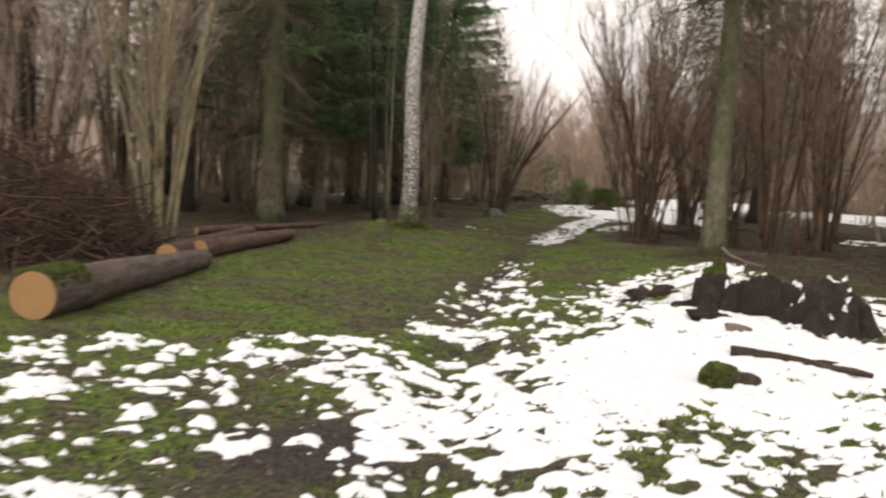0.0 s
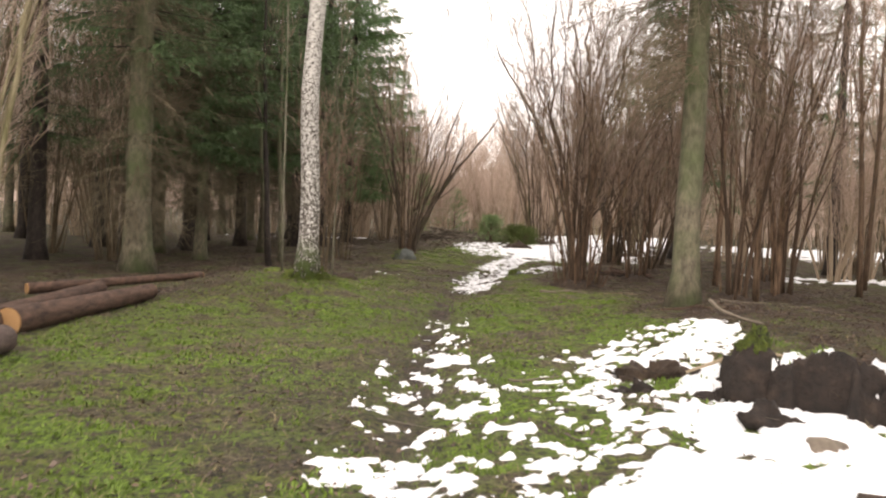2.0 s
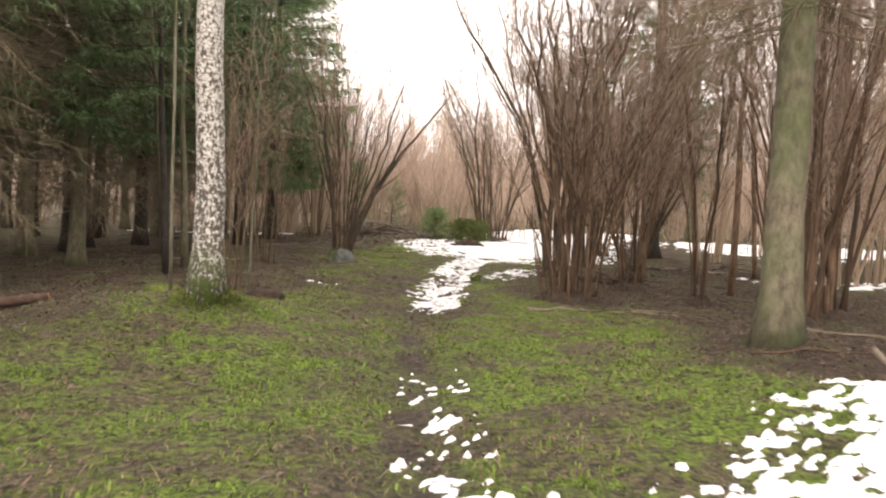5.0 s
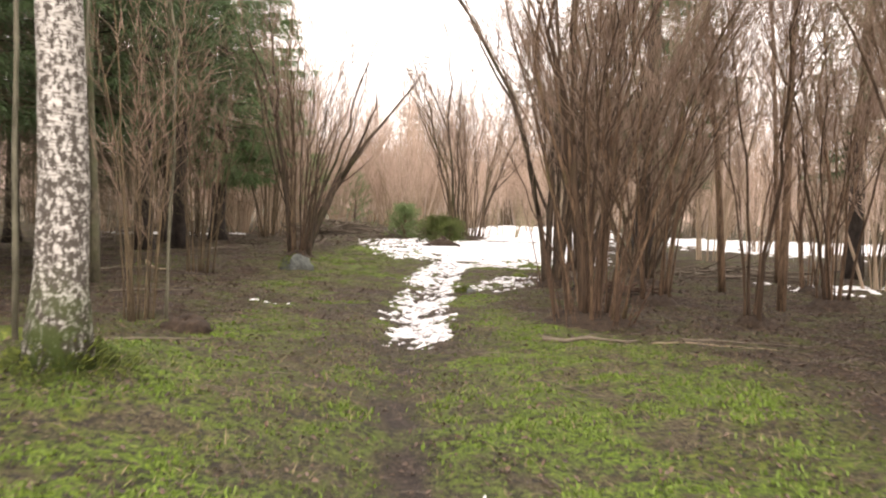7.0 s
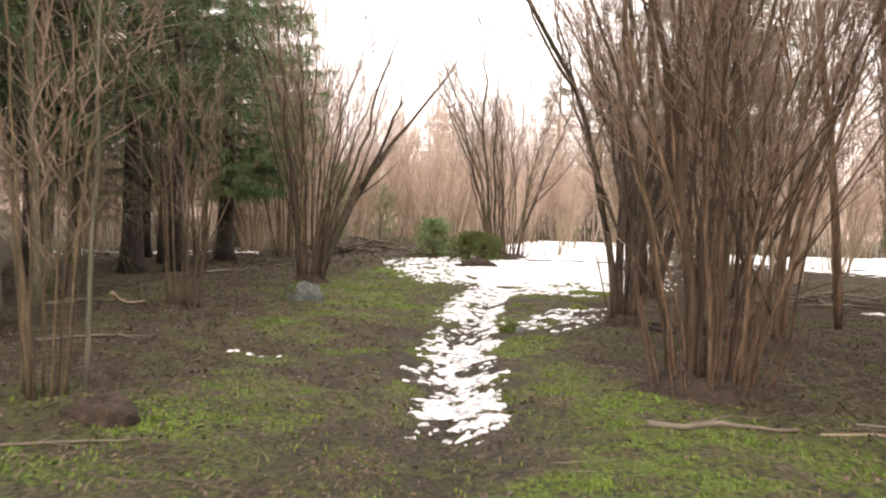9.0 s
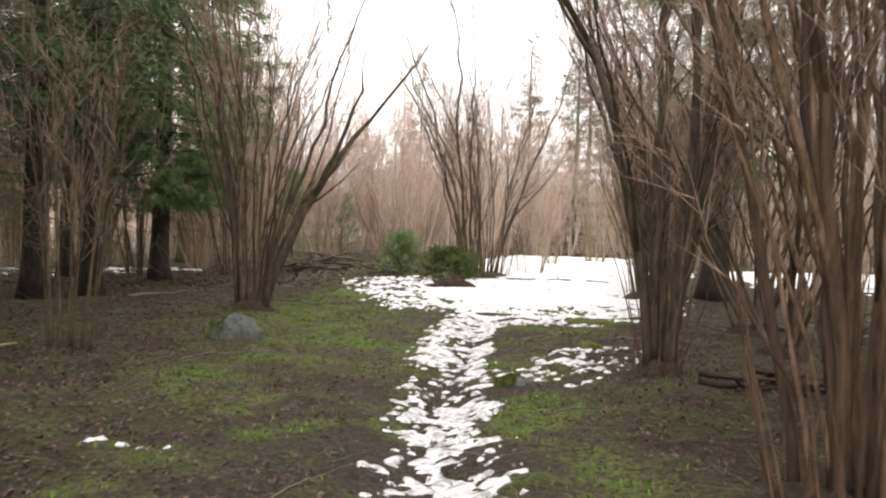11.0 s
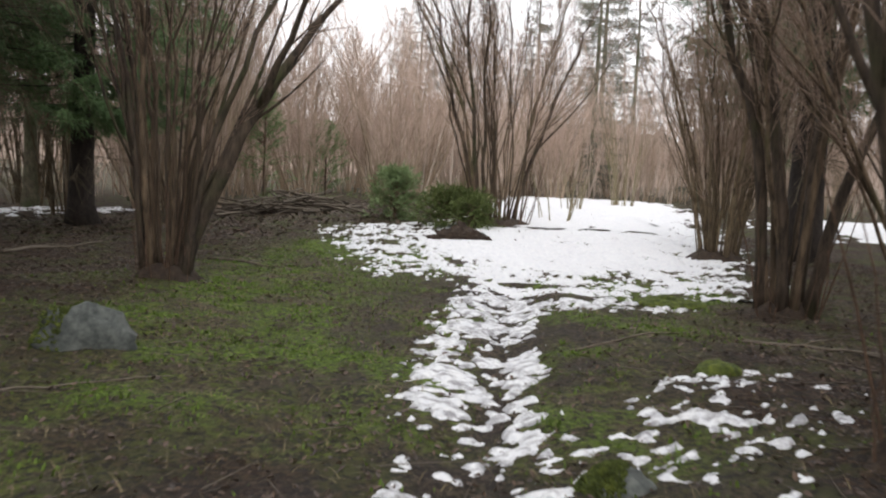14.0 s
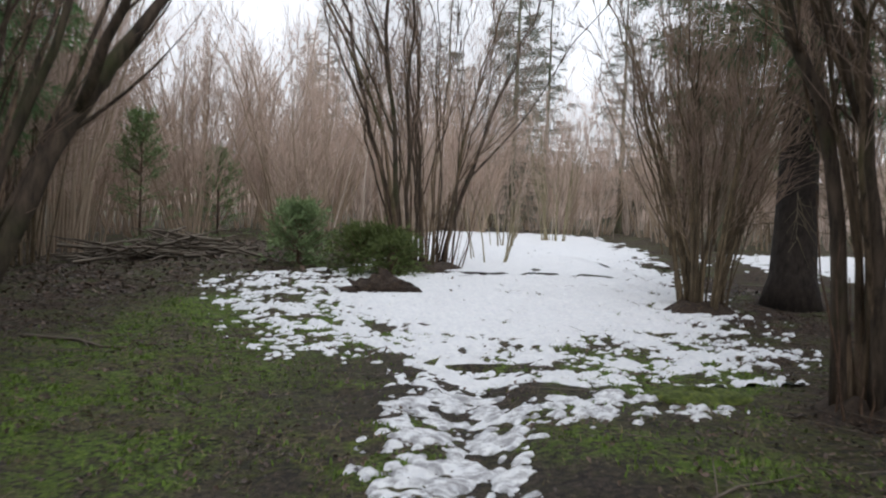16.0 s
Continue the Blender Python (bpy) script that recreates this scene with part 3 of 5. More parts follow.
    if stool:
        acc = Acc()
        m = 18
        a = np.linspace(0, 2 * np.pi, m, endpoint=False)
        rr = (spread + 0.06) * (1 + 0.12 * rng.standard_normal(m))
        for f, z in ((1.5, -0.04), (1.15, 0.03), (0.95, stool * 0.6), (0.6, stool), (0.1, stool * 0.9)):
            acc.v.append(np.stack([rr * f * np.cos(a) * stretch[0], rr * f * np.sin(a) * stretch[1], z + 0.1 * stool * rng.standard_normal(m)], -1))
        j = np.arange(m)
        for ring in range(4):
            acc.q.append(np.stack([ring * m + j, ring * m + (j + 1) % m, (ring + 1) * m + (j + 1) % m, (ring + 1) * m + j], -1))
        acc.n = 5 * m
        part("stool", acc, M_STOOL, top, "dark rooted base with litter")
    return top


def background_hazel(seed, stems, height, lean, r0, material, twig_material):
    """A plainer shrub for the thickets: each stem with its side branches, and the twigs as one part."""
    rng = np.random.default_rng(seed)
    top = thing("hazel_thicket", 0, 0, 0, "bare hazel shrub of many thin brown stems in the thicket", "shrub", "thicket shrubs")
    tw, br = Acc(), Acc()
    for i in range(stems):
        az = rng.uniform(0, 2 * math.pi)
        h = height * rng.uniform(0.45, 1.15)
        pts = stem_curve(rng, h, lean * rng.uniform(0.1, 1.2), az, r0, 0.1, 9, rng.uniform(-0.3, 0.7))
        off = 0.45 * math.sqrt(rng.uniform(0, 1))
        pts = pts + [off * math.cos(az), off * math.sin(az), 0]
        r = r0 * rng.choice([0.4, 0.5, 0.7, 1.0])
        st = Acc()
        tube(st, pts, r * (1 - 0.85 * np.linspace(0, 1, 9)), 5, cap=False)
        ramify(rng, br, tw, pts, r, 9, 0.27 * h, 7, 0.75, 0.22, fine=1, thick=0.007, segs=2, sides=3)
        part("stem", st, material, top)
    part("branches", br, material, top, kind="stuff")
    part("twigs", tw, twig_material, top, kind="stuff")
    return top


def spruce(x, y, label, seed, height=17.0, r0=0.2, crown=4.0, reach=2.6, dead=40, material=None, needle=None, rich=1.0, dense=20, lean=0.0, name="spruce", group="spruces", low=1.1, droop=0.45, spray=12, single=False):
    rng = np.random.default_rng(seed)
    top = thing(name, x, y, gz(x, y) - 0.06 if x < 900 else 0, label, "tree", group)
    acc = Acc()
    n = 16
    s = np.linspace(0, 1, n) ** 1.3
    pts = np.stack([lean * s * height + np.cumsum(rng.normal(0, 0.012, n)), np.cumsum(rng.normal(0, 0.012, n)), s * height], -1)
    rad = r0 * (1 - 0.93 * s)
    rad[0] *= 1.5
    rad[1] *= 1.08
    tube(acc, pts, rad, 12, lump=0.03, rng=rng)
    part("trunk", acc, material or M_SPRUCE, top)
    # dead lower branches
    acc = Acc()
    z = low + (crown + 2.5 - low) * rng.uniform(0, 1, dead) ** 0.8
    az = rng.uniform(0, 2 * np.pi, dead)
    d = np.stack([np.cos(az), np.sin(az), rng.uniform(-0.25, 0.1, dead)], -1)
    p, _ = along(pts, np.clip((z / height), 0, 1) ** (1 / 1.3))
    ln = rng.uniform(0.5, 2.0, dead)
    bend = np.outer(-0.25 * ln, [0, 0, 1]) + rng.normal(0, 0.08, (dead, 3))
    if single:
        for i in range(dead):
            one = Acc()
            twigs(one, p[i], d[i], ln[i], 0.011, bend[i], 4, 4, 0.25)
            part("dead_branch", one, M_DEAD, top)
    else:
        twigs(acc, p, d, ln, 0.011, bend, 4, 3, 0.25)
    m = dead * 17
    idx = np.repeat(np.arange(dead), 17)
    f = rng.uniform(0.2, 1, m)
    q = p[idx] + norm(d)[idx] * (ln[idx] * f)[:, None] + bend[idx] * (f ** 2)[:, None]
    e = norm(rand_dirs(rng, norm(d)[idx], rng.uniform(0.5, 1.0, m), m) + [0, 0, -0.35])
    twigs(acc, q, e, 0.6 * rng.uniform(0.3, 1.2, m), 0.005, np.outer(-0.1 * np.ones(m), [0, 0, 1]), 1, 3)
    part("dead_twigs", acc, M_DEAD, top, "dry bare lower twigs", kind="stuff")
    # green crown
    wood, green = Acc(), Acc()
    zs = np.arange(crown, height - 0.3, 0.42)
    nb = int(5 * rich + 0.5)
    zb = np.repeat(zs, nb) + rng.uniform(-0.15, 0.15, len(zs) * nb)
    nb = len(zb)
    az = rng.uniform(0, 2 * np.pi, nb)
    k = np.clip((zb - crown) / (height - crown), 0, 1)
    ln = reach * (1.02 - k) * np.minimum(1, 0.55 + 2.5 * k) * rng.uniform(0.7, 1.15, nb) + 0.15
    d = norm(np.stack([np.cos(az), np.sin(az), 0.25 - droop * (1 - k)], -1))
    p, _ = along(pts, np.clip(zb / height, 0, 1) ** (1 / 1.3))
    bend = np.outer(ln, [0, 0, 0.12]) + rng.normal(0, 0.05, (nb, 3))
    twigs(wood, p, d, ln, 0.018, bend, 3, 3, 0.2)
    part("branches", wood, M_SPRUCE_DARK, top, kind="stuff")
    idx = np.repeat(np.arange(nb), np.where(zb < 9.8, dense, 5))
    m = len(idx)
    f = rng.uniform(0.12, 1.0, m)
    q = p[idx] + d[idx] * (ln[idx] * f)[:, None] + bend[idx] * (f ** 2)[:, None]
    e = norm(rand_dirs(rng, d[idx], rng.uniform(0.5, 1.1, m), m) * [1, 1, 0.5] + [0, 0, -0.5])
    sl = (0.3 + 0.4 * (1 - f)) * rng.uniform(0.6, 1.3, m)
    needle_sprays(rng, green, q, e, sl, spray, 0.0105, 0.12)
    part("crown", green, needle or M_NEEDLE, top, "drooping dark green needle sprays", smooth=False, kind="stuff")
    return top


def needle_sprays(rng, acc, q, e, sl, n, width=0.022, size=0.11):
    """Twigs set with narrow pointed blades of needles."""
    m = len(q)
    idx = np.repeat(np.arange(m), n)
    k = m * n
    f = rng.uniform(0.0, 1.0, k)
    a = q[idx] + e[idx] * (sl[idx] * f)[:, None]
    h = rand_dirs(rng, e[idx], rng.uniform(0.3, 1.0, k), k)
    side = norm(np.cross(h, norm(rng.standard_normal((k, 3))))) * width
    l = size * rng.uniform(0.6, 1.5, k)
    v = np.stack([a - side, a + side, a + h * l[:, None]], 1).reshape(-1, 3)
    acc.add(v, tris=np.arange(3 * k).reshape(-1, 3))


def birch(x, y, seed, height, r0, lean_x, label):
    rng = np.random.default_rng(seed)
    top = thing("birch_tree", x, y, gz(x, y) - 0.08, label, "tree")
    n = 26
    s = np.linspace(0, 1, n)
    z = s * height
    px = lean_x * z + 0.10 * np.sin(z * 0.75 + 2.6) * smooth(0.5, 3, z)
    pts = np.stack([px, 0.05 * np.sin(z * 0.6), z], -1)
    rad = r0 * (1 - 0.8 * s) * (1 + 0.5 * np.exp(-z / 0.22))
    acc = Acc()
    tube(acc, pts, rad, 20, lump=0.02, rng=rng)
    part("trunk", acc, M_BIRCH, top, "white peeling bark with black fissures")
    br, tw = Acc(), Acc()
    ramify(rng, br, tw, pts, r0 * 0.6, 26, 2.6, 10, 0.9, 0.5, 0.5)
    part("branches", br, M_HAZEL, top, kind="stuff")
    part("twigs", tw, M_TWIG, top, kind="stuff")
    acc = Acc()
    nn = 700
    a = rng.uniform(0, 2 * np.pi, nn)
    r = r0 * 1.3 + np.abs(rng.normal(0, 0.16, nn))
    zz = 0.1 + np.clip(0.2 - (r - r0 * 1.3) * 1.2, 0, 1) * rng.uniform(0, 1, nn)
    p = np.stack([r * np.cos(a), r * np.sin(a), zz - 0.03], -1)
    d = np.stack([np.cos(a), np.sin(a), rng.uniform(0.3, 1.4, nn)], -1)
    twigs(acc, p, d, 0.03, 0.012, np.zeros((nn, 3)), 1, 3, 0.3)
    part("moss", acc, M_MOSS, top, "green moss cushion round the foot", kind="stuff")
    return top


def thin_tree(name, x, y, seed, height, r0, lean, az, material, label, branches=10, arch=0.0, group="saplings", start=0.35, tw_n=7, tw_len=0.5):
    rng = np.random.default_rng(seed)
    top = thing(name, x, y, gz(x, y) - 0.05, label, "tree", group)
    pts = stem_curve(rng, height, lean, az, r0, 0.06, 14, arch)
    acc, tw = Acc(), Acc()
    tube(acc, pts, r0 * (1 - 0.82 * np.linspace(0, 1, 14)), 8, lump=0.04, rng=rng)
    part("trunk", acc, material, top)
    br = Acc()
    ramify(rng, br, tw, pts, r0, branches, 0.2 * height, tw_n, tw_len, start)
    part("branches", br, material, top, kind="stuff")
    part("twigs", tw, M_TWIG, top, kind="stuff")
    return top


birch(-1.85, 16.75, 1, 15.0, 0.16, 0.012, "white birch trunk with black-fissured bark and mossy foot")
thin_tree("sapling", -2.35, 17.6, 31, 9.0, 0.022, 0.03, 2.5, M_SAPLING, "thin pale grey sapling stem beside the birch", 8, start=0.5)
thin_tree("sapling", -2.05, 17.9, 32, 8.0, 0.02, 0.04, 0.5, M_SAPLING, "thin pale grey sapling stem beside the birch", 8, start=0.5)
thin_tree("sapling", -1.85, 21.4, 33, 6.0, 0.022, 0.03, 1.0, M_SAPLING, "slender crooked sapling with one side branch", 6)
thin_tree("young_tree", -3.75, 25.0, 34, 9.0, 0.07, 0.1, 2.9, M_SPRUCE, "thin bent dark trunk under the spruces", 10)
thin_tree("young_tree", -3.5, 25.5, 35, 9.0, 0.075, 0.06, 2.2, M_SPRUCE, "thin bent dark trunk under the spruces", 10)
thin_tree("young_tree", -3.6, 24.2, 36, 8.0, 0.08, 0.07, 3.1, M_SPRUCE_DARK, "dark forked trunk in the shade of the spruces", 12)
hazel("hazel_clump", 3.4, 21.75, "large vase-shaped hazel clump of reddish-brown stems in grass", 2, 22, 7.0, 0.42, 0.37, 0.042, arch=0.7, tw=7, shoots=50, branches=8, forks=0.7, wob=0.1, twig_len=0.65, start=0.45, single=True, crown=7)
hazel("hazel_clump", 4.15, 26.1, "dark hazel clump with thick twisted stems beside the snowy path", 3, 4, 6.2, 0.15, 0.34, 0.036, M_HAZEL_BROWN, arch=0.9, forks=0.9, shoots=15, wob=0.1, start=0.3, single=True,
      extra=((2.9, 0.36, 6.0, 0.055, 0.75, 0.3), (2.2, 0.16, 6.5, 0.065, 0.6, 0.3), (0.2, 0.4, 6.0, 0.06, 0.8, 0.3), (5.2, 0.12, 6.4, 0.065, 0.5, 0.3), (0.9, 0.22, 6.0, 0.05, 0.6, 0.3)))
hazel("hazel_clump", 6.25, 30.8, "hazel clump with stout spreading brown stems", 4, 12, 6.5, 0.24, 0.34, 0.042, M_HAZEL_BROWN, forks=0.8, shoots=20, wob=0.1, start=0.3, single=True,
      extra=((2.7, 0.32, 6.5, 0.07, 0.6, 0.3), (3.4, 0.22, 6.5, 0.06, 0.5, 0.3), (5.9, 0.4, 6.2, 0.07, 0.6, 0.3), (0.3, 0.2, 6.4, 0.06, 0.5, 0.3)))
hazel("hazel_clump", 8.35, 36.3, "bushy pale-brown hazel clump at the edge of the snow", 5, 30, 5.6, 0.38, 0.36, 0.034, M_HAZEL_TAN, tw=9, wob=0.07, forks=0.7, branches=9, twig_len=0.6)
hazel("hazel_clump", -0.3, 32.6, "hazel clump with one thick dark stem leaning over the path", 6, 22, 6.4, 0.26, 0.27, 0.034, M_HAZEL_BROWN, start=0.35, branches=7, tw=7, wob=0.095, shoots=20, single=True, forks=0.5,
      extra=((0.05, 0.45, 4.7, 0.105, 0.4, 0.1), (0.12, 0.36, 2.4, 0.07, 0.35, 0.5), (0.3, 0.2, 5.6, 0.05, 0.4, 0.25), (2.9, 0.24, 6.0, 0.05, 0.5, 0.25), (3.6, 0.14, 6.2, 0.045, 0.4, 0.25)))
hazel("hazel_clump", 5.5, 40.7, "tall hazel clump of spreading stems at the fork in the path", 7, 26, 7.2, 0.6, 0.36, 0.038, M_HAZEL_BROWN, shoots=30, start=0.3, forks=0.8, arch=0.6, wob=0.1, twig_len=0.6, branches=9, single=True,
      extra=((2.8, 0.34, 7.0, 0.055, 0.6, 0.25), (3.3, 0.22, 7.4, 0.055, 0.5, 0.25), (0.2, 0.36, 6.8, 0.045, 0.6, 0.25)))
hazel("hazel_clump", -5.4, 13.3, "tall pale hazel clump with yellowish-green bark behind the logs", 8, 13, 7.0, 0.3, 0.24, 0.05, M_HAZEL_PALE, branches=7, forks=0.35)
hazel("hazel_clump", -2.1, 21.3, "slender clump of upright pale hazel shoots", 9, 14, 4.5, 0.22, 0.16, 0.016, M_HAZEL_TAN, stool=0, branches=5, tw=4, wob=0.02)
hazel("hazel_clump", -2.15, 28.2, "clump of straight pale hazel shoots under the spruces", 10, 15, 5.5, 0.3, 0.17, 0.02, M_HAZEL_TAN, stool=0, branches=6, tw=4, wob=0.025)
hazel("hazel_clump", 5.4, 18.2, "hazel clump of dark stems behind the spruce trunk", 11, 11, 8.5, 0.28, 0.28, 0.05, tw=9, branches=11, twig_len=0.6, crown=5)
hazel("hazel_clump", 7.2, 20.4, "hazel clump with thick forking dark stems", 12, 8, 8.8, 0.28, 0.28, 0.062, forks=0.8, tw=9, branches=11, twig_len=0.6, crown=5)
hazel("hazel_clump", 5.3, 24.2, "hazel clump of thin bare stems in brown litter", 13, 10, 7.0, 0.28, 0.36, 0.036, branches=10, tw=7, crown=6, single=True, wob=0.08)
hazel("hazel_clump", 5.6, 21.7, "slim hazel clump of thin bare stems", 14, 8, 6.2, 0.14, 0.3, 0.03, branches=10, tw=7, crown=6, single=True, wob=0.08)
hazel("hazel_clump", 7.4, 30.0, "hazel clump with arching dark stems", 15, 10, 5.6, 0.25, 0.42, 0.045, M_HAZEL_BROWN, arch=0.1, forks=0.9, tw=10, wob=0.09)
hazel("hazel_clump", 6.6, 27.8, "hazel clump with low arching dark stems", 16, 8, 5.2, 0.25, 0.48, 0.042, M_HAZEL_BROWN, arch=-0.2, forks=0.9, tw=10, wob=0.09)
hazel("hazel_clump", 8.3, 24.0, "hazel clump of thin bare stems in brown litter", 17, 10, 8.0, 0.3, 0.3, 0.04, branches=11, tw=8, crown=6, single=True, wob=0.08)
hazel("hazel_clump", 9.6, 26.6, "thin dark bent hazel stems at the snow's edge", 18, 9, 6.6, 0.25, 0.3, 0.042, branches=10, tw=8, crown=6, wob=0.08)
hazel("hazel_clump", 9.3, 47.0, "short pale hazel stubs standing in the snow", 20, 8, 1.8, 0.4, 0.4, 0.03, M_HAZEL_PALE, branches=4, tw=2, stool=0)
hazel("hazel_clump", 12.4, 51.0, "pale upright stems at the edge of the track", 40, 14, 4.5, 0.6, 0.3, 0.03, M_HAZEL_PALE, branches=6, tw=4, stool=0)
hazel("hazel_clump", 7.3, 42.2, "short pale hazel stubs standing in the snow", 19, 7, 2.2, 0.5, 0.5, 0.03, M_HAZEL_PALE, branches=4, tw=2, stool=0)

for i, (tx, ty, th) in enumerate(((8.2, 17.0, 10), (9.6, 21.8, 11), (7.6, 26.4, 10), (11.2, 24.6, 11), (10.2, 15.2, 10), (12.5, 19.5, 11), (6.4, 19.6, 9), (14.0, 16.0, 11), (6.9, 23.2, 10), (10.4, 29.2, 10), (8.9, 19.0, 10))):
    thin_tree("young_tree", tx, ty, 500 + i, th, 0.07, 0.06 + 0.02 * (i % 3), 1.7 * i, M_HAZEL, "tall thin bare tree among the hazels", 44, group="bare trees", start=0.3, tw_n=9, tw_len=0.7)

SPRUCES = [
    (3.6, 15.3, 21, 18, 0.19, 4.8, 2.6, 170, M_SPRUCE, 1.1, "tall spruce trunk with greenish bark and dry twigs"),
    (-5.6, 20.7, 22, 19, 0.27, 4.4, 3.0, 190, M_SPRUCE, 1.0, "grey-green mossy spruce trunk in brown needle litter"),
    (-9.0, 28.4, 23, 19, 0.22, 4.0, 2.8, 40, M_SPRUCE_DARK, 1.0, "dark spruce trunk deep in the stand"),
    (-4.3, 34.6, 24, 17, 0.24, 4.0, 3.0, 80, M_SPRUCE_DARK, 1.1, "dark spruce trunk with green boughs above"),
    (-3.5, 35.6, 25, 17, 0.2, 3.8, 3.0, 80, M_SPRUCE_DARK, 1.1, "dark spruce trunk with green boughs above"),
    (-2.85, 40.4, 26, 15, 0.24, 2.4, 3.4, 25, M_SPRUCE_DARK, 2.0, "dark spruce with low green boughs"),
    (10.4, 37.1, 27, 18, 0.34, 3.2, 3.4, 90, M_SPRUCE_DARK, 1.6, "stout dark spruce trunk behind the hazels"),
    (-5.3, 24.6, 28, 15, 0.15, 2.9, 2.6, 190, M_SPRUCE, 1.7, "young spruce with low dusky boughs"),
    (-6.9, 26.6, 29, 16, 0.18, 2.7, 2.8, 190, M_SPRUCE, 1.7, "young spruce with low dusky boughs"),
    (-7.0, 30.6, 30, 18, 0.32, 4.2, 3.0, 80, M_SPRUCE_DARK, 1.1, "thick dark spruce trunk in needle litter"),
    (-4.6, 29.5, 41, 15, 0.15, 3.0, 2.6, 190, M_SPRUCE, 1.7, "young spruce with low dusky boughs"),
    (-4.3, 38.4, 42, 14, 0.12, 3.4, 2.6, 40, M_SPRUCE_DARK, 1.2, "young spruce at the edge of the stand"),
]
for sx, sy, seed, sh, sr, sc, reach, dead, mat, rich, words in SPRUCES:
    spruce(sx, sy, words, seed, sh, sr, sc, reach, dead, mat, M_NEEDLE_LIT if rich > 1.9 else None, rich, 38 if rich > 1.5 else 24, low=2.9 if sy < 16 else 1.1, spray=20 if rich > 1.9 else 12, single=sy < 31)

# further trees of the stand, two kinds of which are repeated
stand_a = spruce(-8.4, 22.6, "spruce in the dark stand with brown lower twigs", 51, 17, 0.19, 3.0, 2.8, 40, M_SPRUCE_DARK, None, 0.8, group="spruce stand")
stand_b = spruce(-6.6, 38.5, "spruce in the dark stand with low green boughs", 52, 16, 0.17, 2.2, 2.9, 24, M_SPRUCE, None, 0.8, group="spruce stand")
for i, (sx, sy) in enumerate(((-11.5, 25.5), (-9.5, 35.0), (-12.5, 31.5), (-13.5, 21.0), (-10.5, 18.5), (-16, 27), (-12, 40), (13.5, 31.0), (17, 24), (-13, 13), (-6.0, 33.2), (-7.8, 35.8), (-10.2, 31.6), (-5.4, 41.6), (-6.6, 28.6))):
    copy_thing(stand_a, pose(sx, sy, gz(sx, sy) - 0.06, 0, 0, 67 * i))
for i, (sx, sy) in enumerate(((-5.2, 45.5), (-8.8, 43.5), (-15, 36), (-3.6, 51), (16.5, 48.0), (-9.5, 52))):
    copy_thing(stand_b, pose(sx, sy, gz(sx, sy) - 0.06, 0, 0, 101 * i))
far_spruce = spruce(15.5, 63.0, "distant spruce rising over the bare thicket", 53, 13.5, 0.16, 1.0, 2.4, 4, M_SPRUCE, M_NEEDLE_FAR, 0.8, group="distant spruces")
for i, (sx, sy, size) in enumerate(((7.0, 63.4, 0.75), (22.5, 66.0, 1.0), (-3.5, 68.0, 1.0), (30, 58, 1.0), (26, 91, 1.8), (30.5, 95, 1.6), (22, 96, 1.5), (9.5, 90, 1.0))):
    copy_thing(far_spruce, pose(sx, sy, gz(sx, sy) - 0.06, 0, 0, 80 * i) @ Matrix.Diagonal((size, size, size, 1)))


def small_conifer(name, x, y, height, reach, seed, material, label, droop=0.2, blades=8, n=90):
    """A low evergreen: many needle-clad shoots from one foot."""
    rng = np.random.default_rng(seed)
    top = thing(name, x, y, gz(x, y) - 0.03, label, "shrub")
    wood, green = Acc(), Acc()
    k = rng.uniform(0, 1, n) ** 0.8
    az = rng.uniform(0, 2 * np.pi, n)
    p = np.stack([0 * k, 0 * k, 0.85 * height * k], -1)
    ln = reach * np.sqrt(np.clip(1 - k ** 1.6, 0.02, 1)) * rng.uniform(0.6, 1.15, n) + 0.1
    d = norm(np.stack([np.cos(az), np.sin(az), 0.35 + 0.9 * k - droop * (1 - k)], -1))
    tube(wood, [[0, 0, -0.05], [0.01, 0, 0.5 * height], [0, 0.01, 0.9 * height]], [0.03, 0.02, 0.006], 6)
    twigs(wood, p, d, ln, 0.008, np.zeros((n, 3)), 2, 3)
    part("branches", wood, M_HAZEL, top, kind="stuff")
    m = n * 9
    idx = np.repeat(np.arange(n), 9)
    f = rng.uniform(0.15, 1, m)
    q = p[idx] + d[idx] * (ln[idx] * f)[:, None]
    e = rand_dirs(rng, d[idx], rng.uniform(0.4, 0.9, m), m)
    needle_sprays(rng, green, q, e, 0.16 * rng.uniform(0.6, 1.3, m), blades, 0.011, 0.075)
    part("needles", green, material, top, "dense green needles", smooth=False, kind="stuff")
    return top


small_conifer("young_pine", 3.35, 41.4, 1.05, 0.72, 61, M_NEEDLE_YOUNG, "small bushy blue-green young pine beside the snow", n=130)
small_conifer("juniper_bush", 4.25, 40.0, 0.75, 0.6, 62, M_YEW, "low olive-green juniper at the foot of the hazel", 0.5)
small_conifer("juniper_bush", 4.7, 39.8, 0.7, 0.55, 63, M_YEW, "low olive-green juniper at the foot of the hazel", 0.5)
small_conifer("young_spruce", 0.4, 46.5, 3.4, 0.9, 64, M_NEEDLE_YOUNG, "slender young spruce in the brown thicket", 0.5, 6, 110)
small_conifer("young_spruce", 2.2, 50.0, 2.6, 0.8, 65, M_NEEDLE_YOUNG, "slender young spruce in the brown thicket", 0.5, 6, 100)

